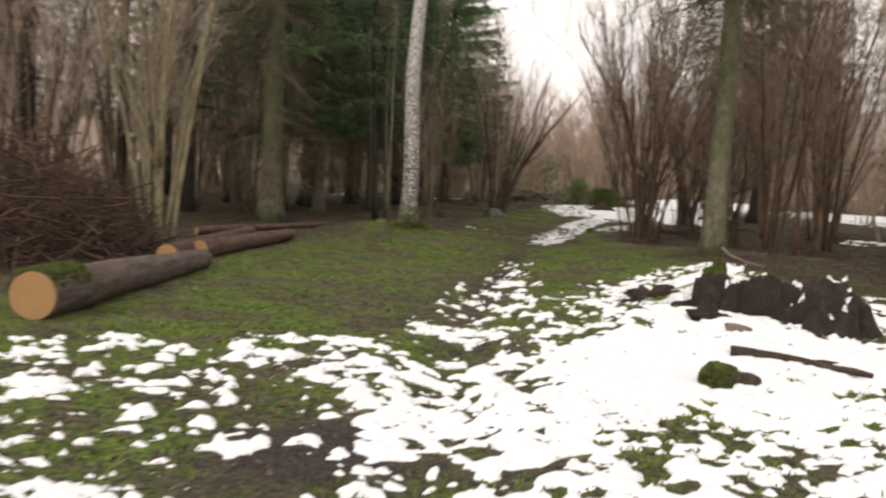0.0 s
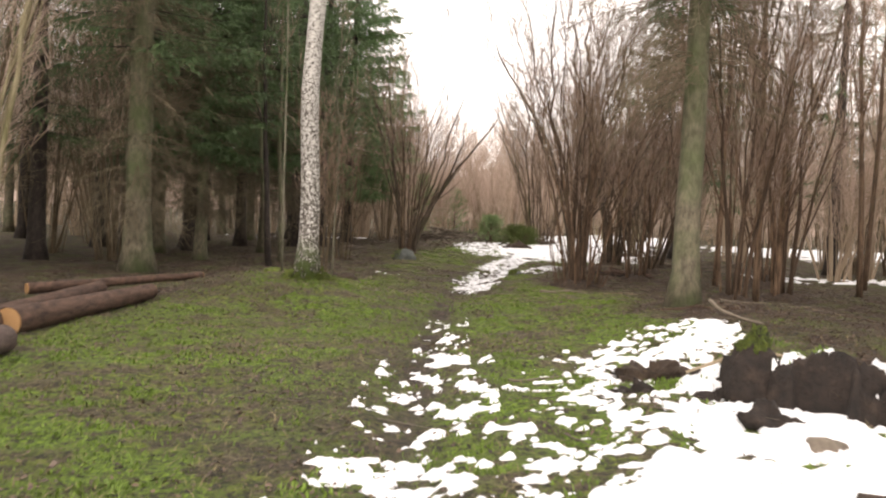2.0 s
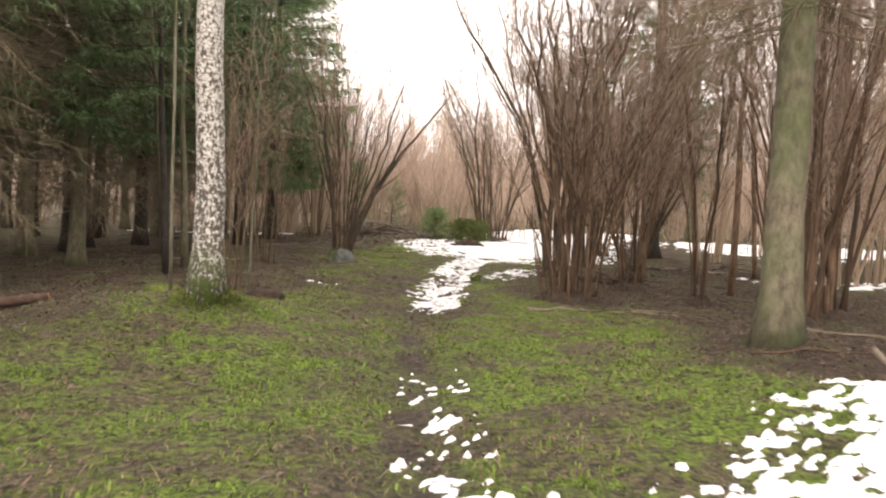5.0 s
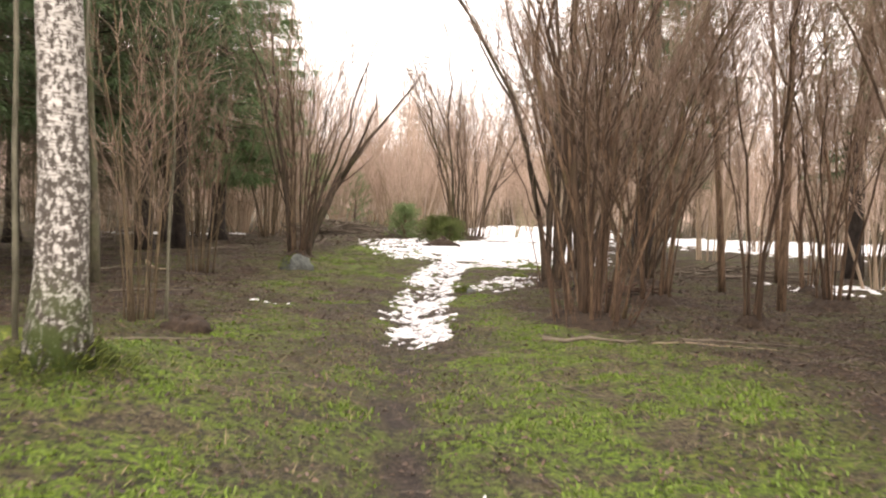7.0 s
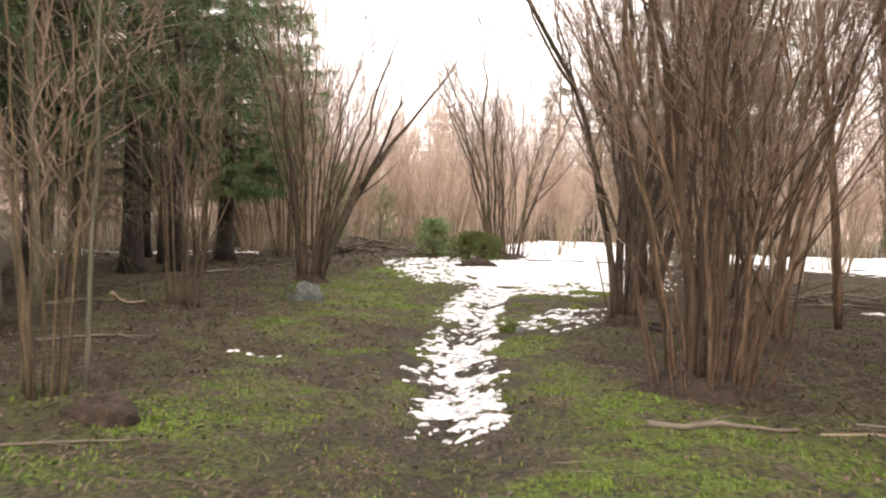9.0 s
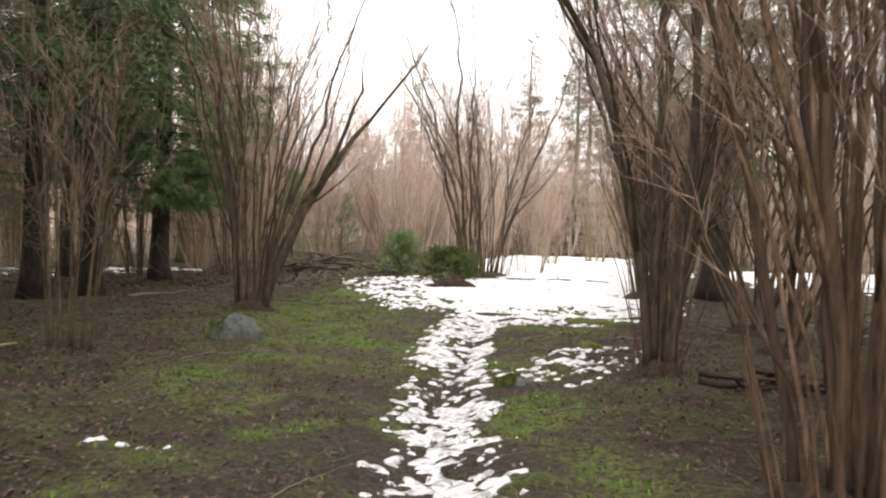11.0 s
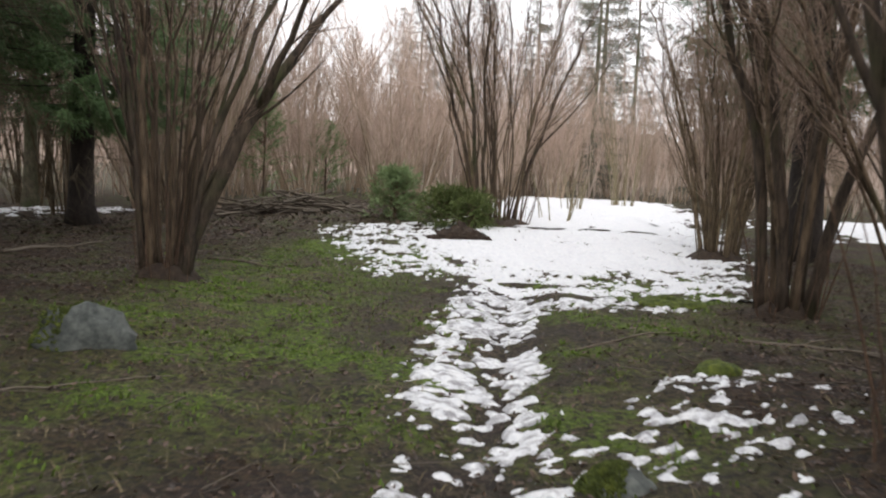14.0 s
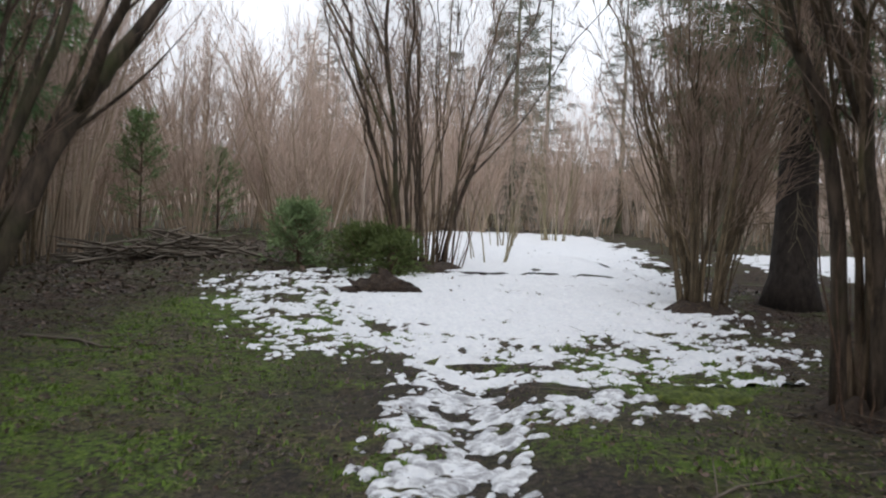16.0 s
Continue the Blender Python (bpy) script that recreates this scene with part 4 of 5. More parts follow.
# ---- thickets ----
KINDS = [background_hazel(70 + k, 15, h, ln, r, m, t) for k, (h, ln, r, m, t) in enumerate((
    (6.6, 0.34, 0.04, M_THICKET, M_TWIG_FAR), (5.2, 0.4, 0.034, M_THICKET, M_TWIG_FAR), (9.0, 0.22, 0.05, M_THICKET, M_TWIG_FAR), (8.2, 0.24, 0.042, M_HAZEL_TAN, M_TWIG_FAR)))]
rng_t = np.random.default_rng(99)
TAKEN = [(ob.location.x, ob.location.y) for ob in scene.objects if ob.parent is None and ob.name.startswith(("hazel_clump", "spruce", "birch", "young", "juniper"))]
homes, sorts = [], []


def plant(count, x0, x1, y0, y1, gap, track=True, kinds=(0, 1, 3)):
    tries = 0
    while count and tries < 4000:
        tries += 1
        x, y = rng_t.uniform(x0, x1), rng_t.uniform(y0, y1)
        side = x - float(path_x(y))
        if track and (-3.4 < side < (5.0 if y < 36 else 4.2) or (y > 36 and -2.5 < side < 4.0)):
            continue
        if any(math.hypot(x - a, y - b) < gap for a, b in TAKEN + homes):
            continue
        homes.append((x, y))
        sorts.append(kinds[len(homes) % len(kinds)])
        count -= 1


plant(9, 6.8, 16, 11, 19, 1.4, True, (2, 3, 2, 0))
plant(14, 8.5, 22, 17, 38, 1.5, True, (2, 3, 0))
plant(16, 11, 30, 38, 58, 1.8)
plant(30, -5, 11, 43.5, 64, 1.6, True, (0, 1, 1))
plant(12, -11, -0.5, 42, 58, 1.5, True, (2, 3))
plant(16, 6, 26, 58, 70, 1.6, False)
plant(24, -22, -6.5, 15, 58, 1.6, True, (2, 0, 3))
plant(14, 13, 30, 15, 36, 1.6, True, (2, 3))
plant(10, -16, -8, 13.5, 24, 1.3, True, (2, 3))
# unseen shrubs behind the starting point, added only for their effect on light
plant(8, -14, 14, -16, -5, 2.0)
sown = set()
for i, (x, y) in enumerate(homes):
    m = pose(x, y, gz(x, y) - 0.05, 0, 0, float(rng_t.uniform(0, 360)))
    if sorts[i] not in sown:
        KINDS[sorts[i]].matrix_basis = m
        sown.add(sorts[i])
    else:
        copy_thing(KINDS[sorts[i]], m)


def far_woods():
    """Bare young birch and alder beyond the thicket."""
    rng = np.random.default_rng(123)
    n = 2700
    a = np.where(rng.uniform(0, 1, n) < 0.82, rng.uniform(-1.15, 1.25, n), rng.uniform(1.25, 5.1, n))
    r = 42 + 70 * rng.uniform(0, 1, n) ** 1.4
    x, y = r * np.sin(a) + 2, r * np.cos(a) + 12
    side = x - np.interp(y, PATH_Y, PATH_X)
    side = np.where(y > 60, x - (15 + 0.5 * (y - 60)), side)
    keep = (np.abs(side - 1.0) > 4.2) | (y < 0) | (y > 58)
    x, y = x[keep], y[keep]
    x, y = np.append(x, rng.uniform(4, 36, 500)), np.append(y, rng.uniform(59, 84, 500))
    n = len(x)
    h = (3.0 + 5.5 * rng.uniform(0, 1, n) ** 1.3) * np.where(np.abs(x - 13) > 19, 1.5, 1.0)
    p = np.stack([x, y, ground_z(x, y) - 0.1], -1)
    d = norm(np.stack([rng.normal(0, 0.13, n), rng.normal(0, 0.13, n), np.ones(n)], -1))
    stems, fine = Acc(), Acc()
    bend = rng.normal(0, 0.6, (n, 3)) * [1, 1, 0]
    twigs(stems, p, d, h, 0.014 + 0.05 * rng.uniform(0, 1, n) ** 2.5, bend, 4, 3, 0.15)
    k = 12
    idx = np.repeat(np.arange(n), k)
    f = rng.uniform(0.12, 1.0, n * k)
    q = p[idx] + d[idx] * (h[idx] * f)[:, None] + bend[idx] * (f ** 2)[:, None]
    e = norm(rand_dirs(rng, d[idx], rng.uniform(0.25, 0.8, n * k), n * k) + [0, 0, 0.3])
    twigs(fine, q, e, rng.uniform(0.5, 2.0, n * k) * (1.3 - 0.6 * f), 0.014, np.zeros((n * k, 3)), 1, 3, 0.2)
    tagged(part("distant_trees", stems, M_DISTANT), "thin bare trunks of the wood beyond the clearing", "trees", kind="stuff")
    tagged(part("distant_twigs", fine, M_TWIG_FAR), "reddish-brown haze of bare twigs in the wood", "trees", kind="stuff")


def treeline():
    """The closed edge of the wood far off."""
    acc = Acc()
    n = 2400
    a = np.linspace(0, 2 * np.pi, n, endpoint=False)
    r = 150 + 14 * vnoise(np.arange(n) / 60, 0 * a, 5)
    x, y = r * np.sin(a), r * np.cos(a) + 15
    h = 6 + 4.0 * vnoise(np.arange(n) / 25, 0 * a, 6) + 5.0 * vnoise(np.arange(n) / 1.7, 0 * a, 7) ** 2
    lo = np.stack([x, y, 0 * x - 2], -1)
    hi = np.stack([x * 1.01, y * 1.01, h], -1)
    j = np.arange(n)
    acc.add(np.concatenate([lo, hi]), np.stack([j, (j + 1) % n, n + (j + 1) % n, n + j], -1))
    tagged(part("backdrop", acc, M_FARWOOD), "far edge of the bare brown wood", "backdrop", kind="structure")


# trunks and wood edge made pale, so the colour itself carries distance haze
M_DISTANT = plain("hazed_distant_bark", [(0.3, (0.3, 0.23, 0.185)), (0.7, (0.6, 0.5, 0.42))], 0.5, strength=0, per_object=0.6)
M_FARWOOD = bark("hazed_far_wood", (0.4, 0.3, 0.25), (0.6, 0.48, 0.41), None, 0, 0.8, (1, 1, 0.15))
far_woods()
treeline()


# ---- fallen wood ----
def log(name, x0, y0, x1, y1, r0, r1, material, label, lift=0.0, mossy=0):
    top = thing(name, x0, y0, gz(x0, y0) + r0 * 0.9 + lift, label, "log", "felled logs")
    rng = np.random.default_rng(int(abs(x0 * 100)) + 5)
    n = 12
    s = np.linspace(0, 1, n)
    end_z = gz(x1, y1) + r1 * 0.9 - gz(x0, y0) - r0 * 0.9
    pts = np.stack([s * (x1 - x0), s * (y1 - y0), s * end_z], -1)
    acc = Acc()
    tube(acc, pts, r0 + (r1 - r0) * s, 18, cap=False, lump=0.025, rng=rng)
    part("bark", acc, material, top)
    t = norm(pts[-1] - pts[0])
    for c, r, sgn in ((pts[0], r0, -1), (pts[-1], r1, 1)):
        acc = Acc()
        tube(acc, [c - t * 0.03 * sgn, c + t * 0.012 * sgn], [r * 0.97, r * 0.94], 18)
        part("sawn_end", acc, M_CUT, top, "orange-brown sawn end grain", smooth=False)
    if mossy:
        acc = Acc()
        f, a = rng.uniform(0.0, 0.16, mossy), rng.normal(0, 0.55, mossy)
        p = pts[0] + np.outer(f, pts[-1] - pts[0]) + np.stack([r0 * np.sin(a), 0 * a, r0 * np.cos(a)], -1)
        twigs(acc, p, np.stack([np.sin(a), rng.normal(0, 0.5, mossy), np.cos(a)], -1), 0.035, 0.012, np.zeros((mossy, 3)), 1, 3, 0.3)
        part("moss", acc, M_MOSS, top, "green moss on the upper side", kind="stuff")
    return top


log("felled_log", -3.9, 7.0, -3.85, 11.0, 0.22, 0.13, M_LOG, "thick felled log with grey-brown bark, moss and sawn end", mossy=700)
log("felled_log", -4.3, 12.1, -3.75, 15.1, 0.15, 0.1, M_LOGRED, "felled log with reddish-brown bark")
log("felled_log", -4.45, 11.3, -4.6, 15.6, 0.15, 0.1, M_LOGRED, "felled log with reddish-brown bark and orange end")
log("felled_log", -5.6, 15.6, -3.6, 17.4, 0.08, 0.05, M_LOGRED, "thin reddish-brown pole lying in litter")


def brush_pile(x, y, rx, ry, h, count, seed, material, label, length=1.6, rad=0.012, steep=0.15):
    """Cut branches heaped on the ground."""
    rng = np.random.default_rng(seed)
    acc = Acc()
    a, r = rng.uniform(0, 2 * np.pi, count), np.sqrt(rng.uniform(0, 1, count))
    px, py = x + rx * r * np.cos(a), y + ry * r * np.sin(a)
    pz = ground_z(px, py) + h * np.clip(1 - r ** 2, 0, 1) * rng.uniform(0.05, 1, count) + 0.01
    yaw = rng.uniform(0, 2 * np.pi, count)
    d = np.stack([np.cos(yaw), np.sin(yaw), rng.normal(0.0, steep, count)], -1)
    ln = length * rng.uniform(0.3, 1.2, count)
    p = np.stack([px, py, pz], -1) - d * ln[:, None] * 0.5
    p[:, 2] = np.maximum(p[:, 2], ground_z(p[:, 0], p[:, 1]) + 0.01)
    twigs(acc, p, d, ln, rad * rng.uniform(0.4, 1.8, count), rng.normal(0, 0.12, (count, 3)) * [1, 1, 0.4], 3, 4, 0.3)
    return tagged(part("brush_pile", acc, material), label, "brush pile", kind="stuff")


M_BRUSH = plain("cut_brush", [(0.3, (0.03, 0.016, 0.011)), (0.7, (0.13, 0.075, 0.05))], 3, strength=0, per_object=0.5)
brush_pile(-6.9, 11.6, 1.9, 2.4, 1.6, 2600, 5, M_BRUSH, "large heap of dark reddish-brown cut branches", 1.2, 0.009, 0.6)
brush_pile(1.0, 43.0, 1.5, 0.6, 0.45, 160, 6, M_STICK, "low heap of grey cut branches at the thicket edge", 1.6, 0.02)
brush_pile(10.0, 30.5, 2.0, 1.2, 0.25, 90, 7, M_STICK, "scattered grey branches under the hazels", 1.8, 0.018)
brush_pile(5.3, 25.2, 0.7, 0.5, 0.2, 30, 8, M_BRUSH, "dark branches lying behind the hazel", 1.1, 0.018)


def stick(x0, y0, x1, y1, r, label, lift=0.0, bow=0.05, side=2, material=None):
    rng = np.random.default_rng(int(abs(x0 * 131 + y0 * 17)) + 3)
    n = 9
    s = np.linspace(0, 1, n)
    off = bow * np.sin(s * np.pi) * math.hypot(x1 - x0, y1 - y0)
    dx, dy = x1 - x0, y1 - y0
    L = math.hypot(dx, dy)
    xs, ys = x0 + dx * s - dy / L * off, y0 + dy * s + dx / L * off
    zs = ground_z(xs, ys) + r * 0.8 + lift * (1 - s) ** 3
    acc = Acc()
    c = np.array([x0, y0, 0])
    pts = np.stack([xs, ys, zs], -1) - c
    tube(acc, pts, r * (1 - 0.6 * s), 7, lump=0.08, rng=rng)
    top = tagged(part("fallen_branch", acc, material or M_STICK), label, "branch", "fallen branches")
    top.location = c
    for k in range(side):
        f = rng.uniform(0.25, 0.8)
        p, t = along(pts, np.array([f]))
        sub = Acc()
        dd = norm(t[0] * 0.8 + np.array([-dy / L, dx / L, 0.15]) * rng.choice([-1, 1]) * 0.6)
        ln = L * rng.uniform(0.15, 0.35)
        tube(sub, [p[0], p[0] + dd * ln * 0.5 + [0, 0, 0.01], p[0] + dd * ln], [r * 0.5, r * 0.35, r * 0.12], 5)
        part("side_twig", sub, material or M_STICK, top)
    return top


stick(1.95, 7.35, 2.95, 6.95, 0.06, "rotten mossy branch half buried in snow", side=1, material=M_STOOL)
stick(3.0, 5.9, 4.1, 6.2, 0.07, "brown rotten branch lying in the snow", side=1, material=M_LOGRED)
stick(2.3, 4.9, 3.3, 4.6, 0.05, "brown rotten branch lying in the snow", side=1, material=M_STOOL)
stick(3.5, 20.1, 4.7, 19.5, 0.012, "long pale peeled branch lying in the grass", bow=0.02, side=0, material=M_PALEWOOD)
stick(3.9, 20.3, 5.2, 19.7, 0.014, "grey branch lying in the grass", side=0)
stick(2.4, 20.6, 3.4, 20.2, 0.03, "short grey branch at the hazel's foot", side=1)
stick(-2.2, 19.25, -1.1, 19.95, 0.016, "pale curved branch lying in leaves", bow=0.12, side=1)
stick(4.25, 25.4, 5.6, 24.7, 0.036, "thick dark forked branch beside the path", side=3, material=M_SPRUCE_DARK, bow=0.09)
stick(4.5, 25.9, 5.9, 25.0, 0.03, "dark branch crossing another beside the path", side=2, material=M_SPRUCE_DARK, bow=-0.08)
stick(4.4, 25.0, 5.1, 25.6, 0.022, "dark branch crossing another beside the path", side=1, material=M_SPRUCE_DARK, lift=0.12)
stick(3.3, 13.4, 3.85, 13.1, 0.024, "crooked pale branch with upturned end", lift=0.25, bow=0.1)
stick(3.2, 15.0, 4.1, 14.4, 0.012, "thin dark branch in brown litter", material=M_BRUSH)
stick(4.6, 16.6, 5.8, 15.2, 0.02, "thin grey branch in brown litter")
stick(-2.7, 34.9, -1.7, 36.3, 0.03, "grey branch lying in needle litter")
stick(0.0, 34.5, 0.95, 33.9, 0.022, "pale branch lying in moss", side=1)
stick(-4.1, 27.2, -3.0, 28.4, 0.03, "grey fallen branch under the spruces")
stick(-3.0, 27.2, -2.7, 28.0, 0.03, "pale broken branch end sticking up", lift=0.18, side=0, material=M_PALEWOOD)
stick(-3.0, 24.0, -1.9, 24.6, 0.02, "grey fallen branch under the spruces")
stick(4.9, 29.2, 5.9, 28.4, 0.02, "thin branch in brown litter")
stick(3.3, 28.9, 4.6, 29.5, 0.012, "thin branch in brown litter", side=1)
stick(-0.9, 27.4, 0.3, 28.3, 0.01, "thin pale twig by the boulder", bow=0.1, side=1)
stick(0.2, 22.4, 0.75, 23.3, 0.008, "thin pale twig in the grass", side=1)
stick(0.6, 10.6, 1.3, 10.9, 0.012, "thin branch beside the snow", side=1)


def mound(name, x, y, rx, ry, h, seed, material, label, category, cap=None, cap_label="", rz=0.0, sharp=0.5, rough=0.4, low=0.25):
    """An irregular half-buried lump: stone, clod or cushion."""
    rng = np.random.default_rng(seed)
    top = thing(name, x, y, gz(x, y) - 0.04, label, category, rz=rz)
    n, m = 22, 9
    a = np.linspace(0, 2 * np.pi, n, endpoint=False)
    rows = []
    amp = 1 + 0.16 * np.sin(2 * a + rng.uniform(0, 6)) + 0.1 * np.sin(3 * a + rng.uniform(0, 6)) + 0.04 * rng.standard_normal(n)
    for k in range(m):
        u = k / (m - 1)
        rr = np.cos(u * np.pi / 2) ** sharp
        rows.append(np.stack([rx * rr * amp * np.cos(a), ry * rr * amp * np.sin(a), h * np.sin(u * np.pi / 2) * (1 + 0.14 * np.sin(a + seed)) + 0.02 * h * rng.standard_normal(n)], -1))
    v = np.concatenate(rows)
    v = v * (1 + rough * (fbm(v[:, 0] * 3 + v[:, 2] * 5, v[:, 1] * 3 + v[:, 2] * 4, 0.3, 3, seed) - 0.5))[:, None]
    j = np.arange(n)
    q = np.concatenate([np.stack([k * n + j, k * n + (j + 1) % n, (k + 1) * n + (j + 1) % n, (k + 1) * n + j], -1) for k in range(m - 1)])
    acc = Acc()
    acc.add(v, q)
    part("body", acc, material, top)
    if cap:
        # moss tufts on the upper side, or on one flank of a low stone
        ctr = v[q].mean(1)
        on = np.flatnonzero((ctr[:, 2] > low * h) & (ctr[:, 0] < (0.12 if low < 0.5 else 9.0) * rx + 0.2 * rx * np.sin(ctr[:, 1] * 9)))
        if len(on):
            k = rng.choice(on, 900)
            w = rng.dirichlet((1, 1, 1, 1), 900)
            p = (v[q[k]] * w[..., None]).sum(1)
            acc = Acc()
            twigs(acc, p - 0.004, norm(p - [0, 0, 0.3 * h]) + rng.normal(0, 0.4, (900, 3)) + [0, 0, 0.4], 0.03, 0.011, np.zeros((900, 3)), 1, 3, 0.25)
            part("moss", acc, cap, top, cap_label, kind="stuff")
    return top


mound("boulder", -0.38, 28.95, 0.31, 0.24, 0.29, 3, M_STONE, "grey granite boulder with moss on one side in grass", "boulder", M_MOSS, "green moss", rz=-15, low=0.08, sharp=0.7)
mound("mossy_stone", 4.1, 28.1, 0.22, 0.16, 0.12, 4, M_MOSS, "low moss-covered stone beside the path", "stone")
mound("mossy_stone", 2.65, 26.3, 0.2, 0.15, 0.12, 5, M_STONE, "small grey stone with mossy top", "stone", M_MOSS, "green moss")
mound("mossy_stone", 5.3, 31.6, 0.4, 0.25, 0.12, 6, M_MOSS, "low moss cushion among snow patches", "stone")
mound("earth_clod", -1.5, 20.5, 0.28, 0.2, 0.18, 7, M_STOOL, "dark rooty clod of earth in grass", "clod")
mound("earth_clod", 1.85, 10.75, 0.26, 0.2, 0.17, 8, M_STOOL, "dark rooty clod of earth among snow", "clod", rough=1.6)
mound("earth_clod", 1.55, 9.9, 0.2, 0.16, 0.13, 23, M_PEAT, "black clod of earth among snow", "clod", rough=1.8, sharp=0.8)
mound("earth_clod", 2.1, 8.75, 0.2, 0.15, 0.14, 24, M_PEAT, "black clod of earth among snow", "clod", rough=1.8, sharp=0.8)
mound("earth_clod", 2.5, 10.1, 0.26, 0.2, 0.15, 9, M_STOOL, "dark clod of earth with snow beside it", "clod", rough=1.6)
mound("earth_clod", 4.1, 38.0, 0.55, 0.4, 0.26, 21, M_STOOL, "dark rooty clod in front of the juniper", "clod", rough=1.5, sharp=1.3)
mound("flat_stone", 2.25, 8.3, 0.16, 0.11, 0.12, 10, M_TAN, "flat tan stone at the edge of the snow", "stone", sharp=0.25)
mound("mossy_stump", 1.75, 6.5, 0.2, 0.16, 0.16, 11, M_STOOL, "low rotten stump with mossy top in snow", "stump", M_MOSS, "green moss")
mound("mossy_stone", -2.5, 18.0, 0.2, 0.15, 0.15, 12, M_MOSS, "round moss cushion near the birch", "stone")


def bank_height(x, y):
    """Height of the torn bank above the ground."""
    edge = 8.8 + 0.16 * np.sin(3.1 * x) + 1.1 * (fbm(x, y, 0.5, 3, 61) - 0.5) + 0.9 * np.clip(2.95 - x, 0, 1)
    front = smooth(-0.03, 0.13, y - edge)
    back = 1 - smooth(0.4, 1.9, y - edge)
    sides = smooth(1.6, 2.2, x) * (1 - smooth(3.5, 3.9, x + 0.25 * (fbm(x, y, 0.2, 2, 62) - 0.5)))
    tall = np.interp(x, [1.8, 2.4, 2.8, 3.4], [0.14, 0.27, 0.4, 0.44])
    lumps = 0.5 + 1.5 * (fbm(x, y, 0.3, 3, 63) - 0.25) - 0.6 * smooth(0.5, 0.66, fbm(x, y, 0.22, 3, 64)) * (1 - smooth(0.2, 0.7, y - edge)) + 0.9 * (fbm(x, y, 0.16, 3, 68) - 0.5)
    return tall * front * back * sides * np.clip(lumps, 0.02, 1.3)


def earth_bank():
    """A torn-up bank of black peat, with turf on its top and snow left lying on it."""
    rng = np.random.default_rng(17)
    ox, oy = 2.7, 9.3
    top = thing("earth_bank", ox, oy, 0.0, "torn bank of black peat with hanging roots and turf top", "bank")
    xs, ys = np.arange(1.5, 4.1, 0.024), np.arange(8.0, 11.6, 0.026)
    X, Y = np.meshgrid(xs, ys)
    h = bank_height(X, Y)
    Z = ground_z(X, Y) + h - 0.03
    i = (np.arange(len(ys) - 1)[:, None] * len(xs) + np.arange(len(xs) - 1)[None, :]).ravel()
    q = np.stack([i, i + 1, i + len(xs) + 1, i + len(xs)], -1)
    v = np.stack([X - ox, Y - oy, Z], -1).reshape(-1, 3)
    steep = np.hypot(*np.gradient(h, 0.026, 0.024)).ravel()[q].mean(1)
    raw = (steep > 0.75) | (fbm(X, Y, 0.3, 2, 66).ravel()[q].mean(1) > 0.6)
    here = (h.ravel()[q] > 0.02).any(1)

    def piece(sel, lift):
        used = np.unique(q[sel])
        remap = np.zeros(len(v), int)
        remap[used] = np.arange(len(used))
        acc = Acc()
        acc.add(v[used] + [0, 0, lift], remap[q[sel]])
        return acc

    part("peat_face", piece(here & raw, 0.0), M_PEAT, top, "black crumbling peat face", kind="stuff")
    part("turf", piece(here & ~raw, 0.0), M_STOOL, top, "brown rooty turf", kind="stuff")
    roots, moss = Acc(), Acc()
    pick = np.flatnonzero(here & (steep > 1.2))
    k = rng.choice(pick, 34)
    p = v[q[k, 0]] + [0, -0.01, 0]
    d = np.stack([rng.normal(0, 0.7, 34), np.full(34, -0.5), rng.normal(-0.2, 0.6, 34)], -1)
    twigs(roots, p, d, rng.uniform(0.06, 0.28, 34), 0.006, np.outer(np.full(34, -0.06), [0, 0, 1]), 3, 4, 0.3)
    part("roots", roots, M_STOOL, top, "thin dark hanging roots", kind="stuff")
    pick = np.flatnonzero(here & ~raw & (fbm(X, Y, 0.4, 2, 67).ravel()[q[:, 0]] > 0.5))
    k = rng.choice(pick, 1500)
    twigs(moss, v[q[k, 0]] + rng.uniform(0, 0.02, (1500, 3)), rng.normal(0, 0.6, (1500, 3)) + [0, 0, 1], 0.035, 0.009, np.zeros((1500, 3)), 1, 3, 0.2)
    part("moss", moss, M_GRASS, top, "green moss tufts", kind="stuff")
    m = 3.6 * (0.55 * fbm(X, Y, 0.42, 2, 52) + 0.45 * fbm(X, Y, 0.13, 2, 53) - 0.5) + 0.04 - 1.6 * smooth(0.5, 1.3, np.hypot(*np.gradient(h, 0.026, 0.024)))
    lift = np.clip(0.12 * m, -0.05, 0.016) + 0.045 * smooth(0.0, 0.6, m)
    q = q[(m.ravel()[q] > -0.05).any(1) & here]
    used = np.unique(q)
    remap = np.zeros(len(v), int)
    remap[used] = np.arange(len(used))
    acc = Acc()
    acc.add((v + np.outer(lift.ravel(), [0, 0, 1]))[used] + [ox, oy, 0], remap[q])
    tagged(part("snow", acc, M_SNOW), "small white snow remains on the peat bank", "snow", kind="stuff")


earth_bank()
mound("mossy_stump", 2.3, 9.65, 0.25, 0.2, 0.54, 14, M_PEAT, "rotten dark stump with yellow-green moss on the bank", "stump", M_MOSS, "yellow-green moss", rough=0.35, sharp=0.75, low=0.84)
stump = mound("mossy_log", 2.95, 9.95, 0.5, 0.17, 0.2, 15, M_STOOL, "dark rotten log end with moss along its top", "log", M_MOSS, "green moss", rz=25, rough=0.7, sharp=0.35, low=0.8)
stump.location.z = gz(2.95, 9.95) + float(bank_height(np.array(2.95), np.array(9.95))) - 0.08
pole = Acc()
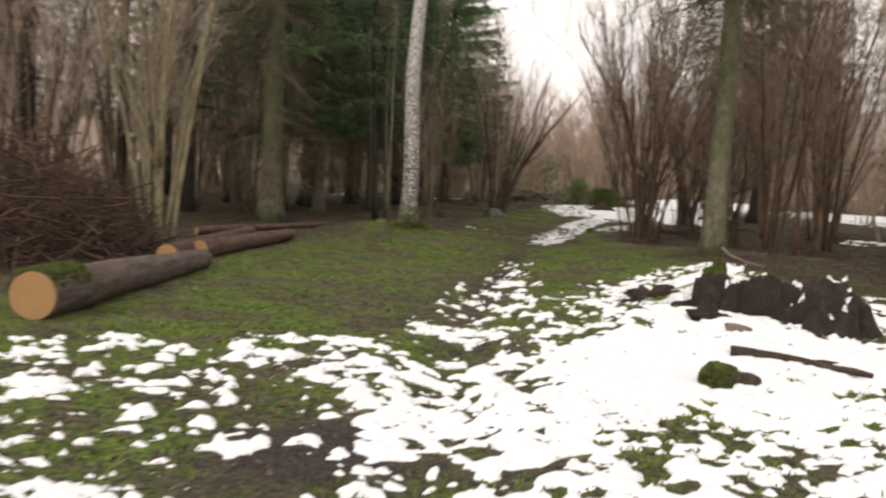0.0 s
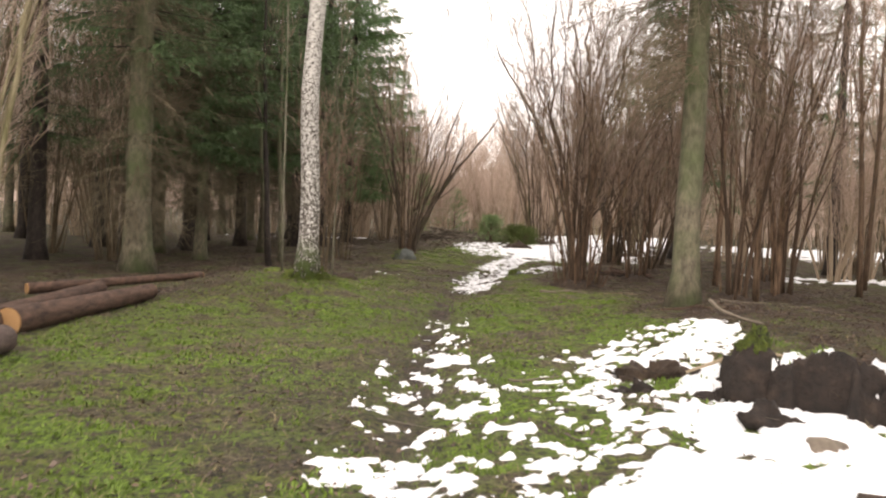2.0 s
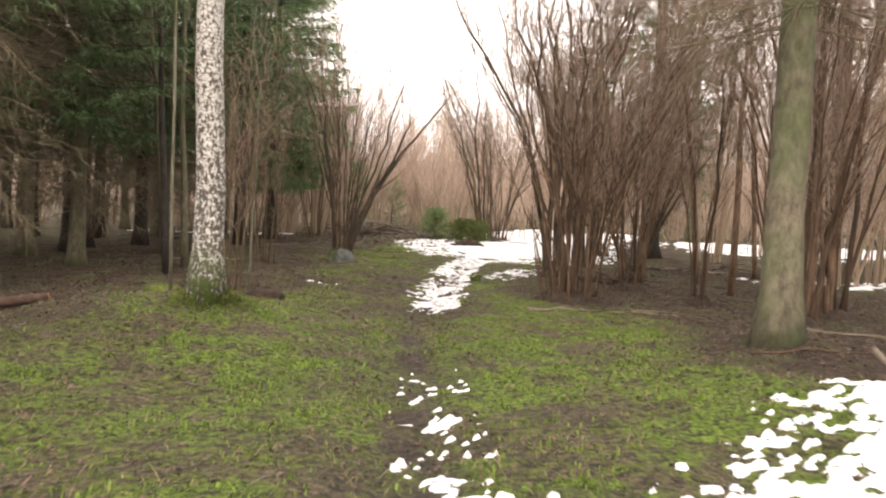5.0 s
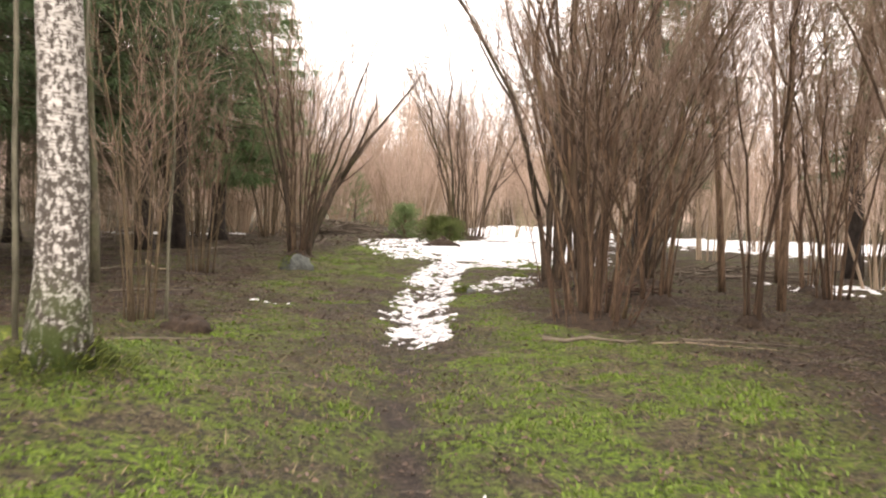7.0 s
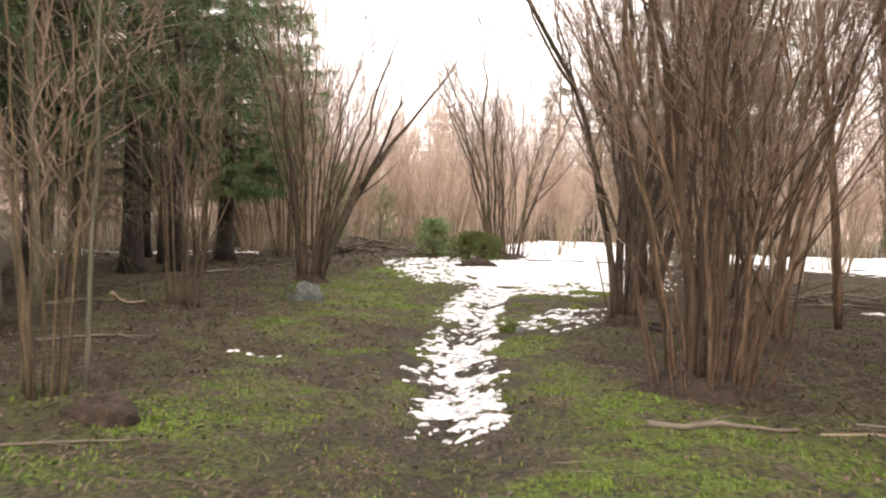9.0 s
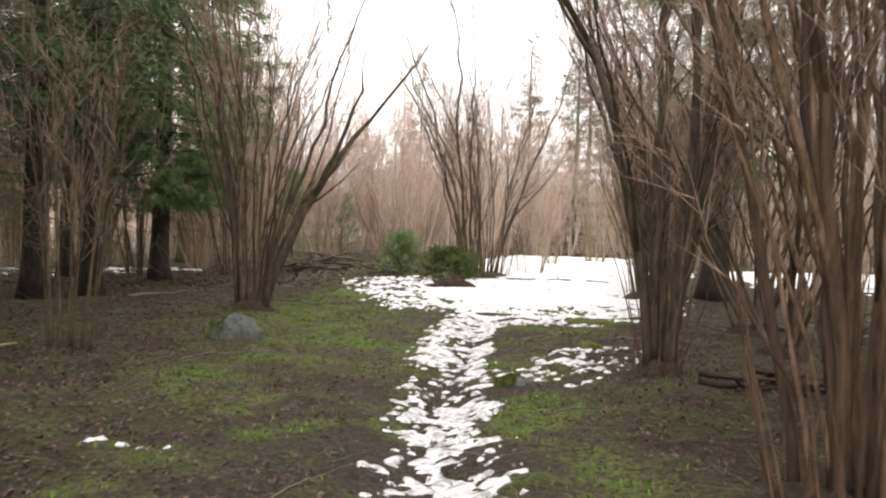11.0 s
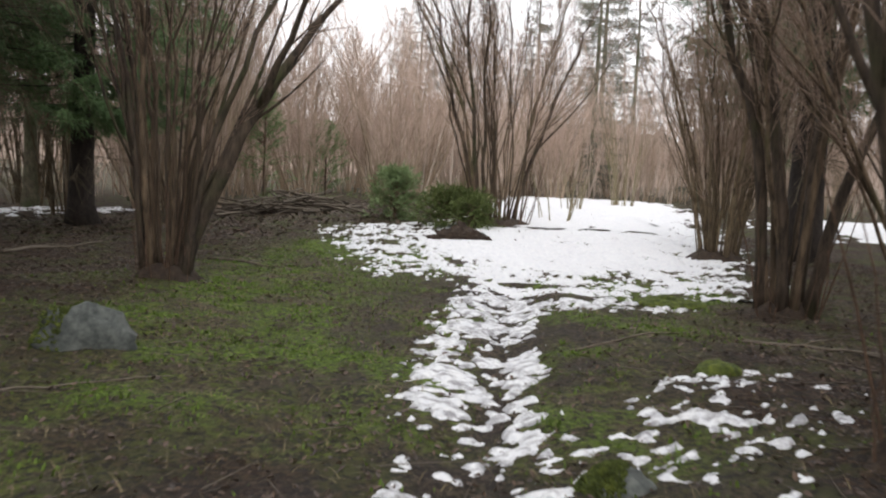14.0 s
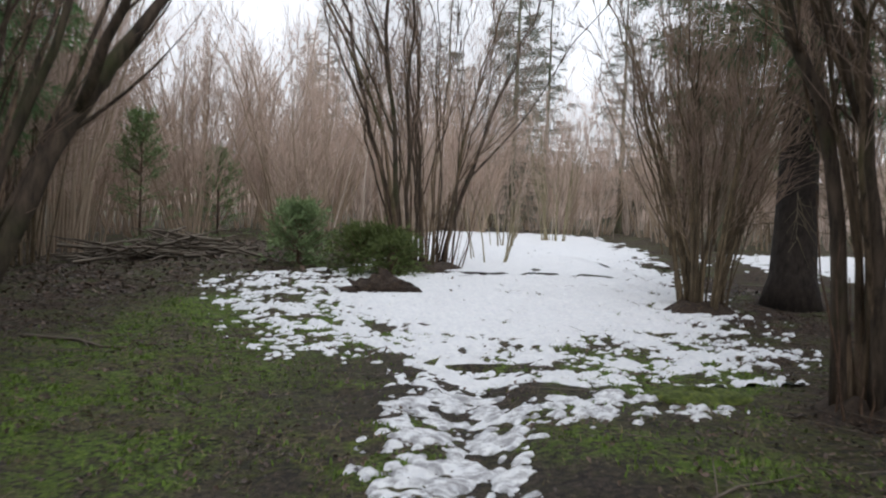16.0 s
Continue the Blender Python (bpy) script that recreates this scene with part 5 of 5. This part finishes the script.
tube(pole, [[0, 0, 0], [0.3, -0.04, 0.13], [0.62, -0.12, 0.2], [0.85, -0.2, 0.16]], [0.012, 0.016, 0.016, 0.01], 6)
splinter = tagged(part("split_pole", pole, M_PALEWOOD), "pale freshly split pole leaning on the rotten log", "pole")
splinter.location = (1.95, 10.05, gz(1.95, 10.05) + 0.16)


# ---- ground cover ----
def scatter(count, x0, x1, y0, y1, weight, seed):
    rng = np.random.default_rng(seed)
    x, y = rng.uniform(x0, x1, count), rng.uniform(y0, y1, count)
    keep = rng.uniform(0, 1, count) < weight(x, y)
    return x[keep], y[keep], rng


def blades(name, count, box, weight, seed, height, width, material, label, lean=0.5, sink=0.01):
    """Upright bent blades, each two faces."""
    x, y, rng = scatter(count, *box, weight, seed)
    n = len(x)
    p = np.stack([x, y, ground_z(x, y) - sink], -1)
    a = rng.uniform(0, 2 * np.pi, n)
    h = height * rng.uniform(0.4, 1.4, n) * (0.5 + 1.1 * fbm(x, y, 0.17, 2, 97))
    tip = np.stack([np.cos(a), np.sin(a), 0 * a], -1) * (h * lean * rng.uniform(0.2, 1.5, n))[:, None] + np.outer(h, [0, 0, 1])
    side = np.stack([-np.sin(a), np.cos(a), 0 * a], -1) * (width * rng.uniform(0.6, 1.4, n))[:, None]
    mid = p + tip * [0.35, 0.35, 0.62]
    v = np.stack([p - side, p + side, mid + side * 0.8, mid - side * 0.8, p + tip], 1).reshape(-1, 3)
    b = np.arange(n)[:, None] * 5
    acc = Acc()
    acc.add(v, b + [0, 1, 2, 3], b + [3, 2, 4])
    return tagged(part(name, acc, material, smooth=False), label, "grass", kind="stuff")


def grass_weight(x, y):
    w = (1 - litter_zone(x, y)) * (1 - mud_zone(x, y)) * (0.25 + 0.75 * lush_zone(x, y))
    return w * np.where(snow_mask(x, y) > -0.05, 0.0, 1.0) * smooth(0.4, 0.54, fbm(x, y, 0.17, 2, 97)) * (0.12 + 0.88 * smooth(0.45, 0.55, fbm(x, y, 0.38, 3, 98)))


def straw_weight(x, y):
    return (1 - 0.85 * mud_zone(x, y)) * (0.35 + 0.65 * smooth(0.45, 0.6, fbm(x, y, 0.6, 2, 91))) * np.where(snow_mask(x, y) > 0, 0.0, 1.0) * (1 - 0.7 * litter_zone(x, y))


blades("grass", 300000, (-5, 5.5, 2.0, 20.0), grass_weight, 201, 0.03, 0.006, M_GRASS, "short bright green moss and grass")
blades("grass", 240000, (-4, 7.5, 20.0, 39.5), grass_weight, 202, 0.032, 0.007, M_GRASS, "short bright green moss and grass")
blades("moss_tufts", 450000, (-4.5, 5.5, 4.0, 36.0), lambda x, y: lush_zone(x, y) * np.where(snow_mask(x, y) > -0.05, 0.0, 0.9), 205, 0.017, 0.0055, M_MOSS_TUFT, "low cushions of bright green moss", lean=1.3)
blades("dead_grass", 90000, (-5, 7, 2.0, 37.0), straw_weight, 203, 0.035, 0.0028, M_STRAW, "flattened straw-coloured dead grass", lean=3.0)


def leaf_weight(x, y):
    w = 0.08 + 0.92 * np.maximum(0.75 * litter_zone(x, y), 0.8 * smooth(0.5, 0.58, fbm(x, y, 0.5, 3, 95)))
    return w * np.where(snow_mask(x, y) > 0.02, 0.04, 1.0) * (1 - 0.5 * mud_zone(x, y))


def leaves(count, box, seed, size):
    x, y, rng = scatter(count, *box, leaf_weight, seed)
    n = len(x)
    a = rng.uniform(0, 2 * np.pi, n)
    s = size * rng.uniform(0.6, 1.5, n)
    u = np.stack([np.cos(a), np.sin(a), rng.normal(0, 0.35, n)], -1) * s[:, None]
    w = np.stack([-np.sin(a), np.cos(a), rng.normal(0, 0.35, n)], -1) * (s * 0.62)[:, None]
    p = np.stack([x, y, ground_z(x, y) + 0.012 + 0.3 * s], -1)
    v = np.stack([p - u - [0, 0, 0.006], p - w * 0.9 - u * 0.1, p + u * 1.1 - [0, 0, 0.006], p + w * 0.9 - u * 0.1], 1).reshape(-1, 3)
    b = np.arange(n)[:, None] * 4
    acc = Acc()
    acc.add(v, None, np.concatenate([b + [0, 1, 2], b + [0, 2, 3]]))
    tagged(part("fallen_leaves", acc, M_LEAF, smooth=False), "curled brown fallen leaves on the ground", "leaves", kind="stuff")


leaves(80000, (-7, 10, 2.0, 20.0), 301, 0.016)
leaves(30000, (-8, 11, 38.0, 47.0), 303, 0.032)
leaves(85000, (-7, 11, 20.0, 38.0), 302, 0.018)


def small_twigs(count, box, seed):
    x, y, rng = scatter(count, *box, lambda a, b: 0.25 + 0.75 * litter_zone(a, b), seed)
    n = len(x)
    acc = Acc()
    a = rng.uniform(0, 2 * np.pi, n)
    twigs(acc, np.stack([x, y, ground_z(x, y) + 0.012], -1), np.stack([np.cos(a), np.sin(a), rng.uniform(0, 0.12, n)], -1), rng.uniform(0.1, 0.6, n), rng.uniform(0.002, 0.006, n), rng.normal(0, 0.03, (n, 3)) * [1, 1, 0.2], 2, 3, 0.4)
    tagged(part("ground_twigs", acc, M_STICK), "thin broken twigs strewn over the litter", "twigs", kind="stuff")


small_twigs(2600, (-10, 12, 8, 40), 401)
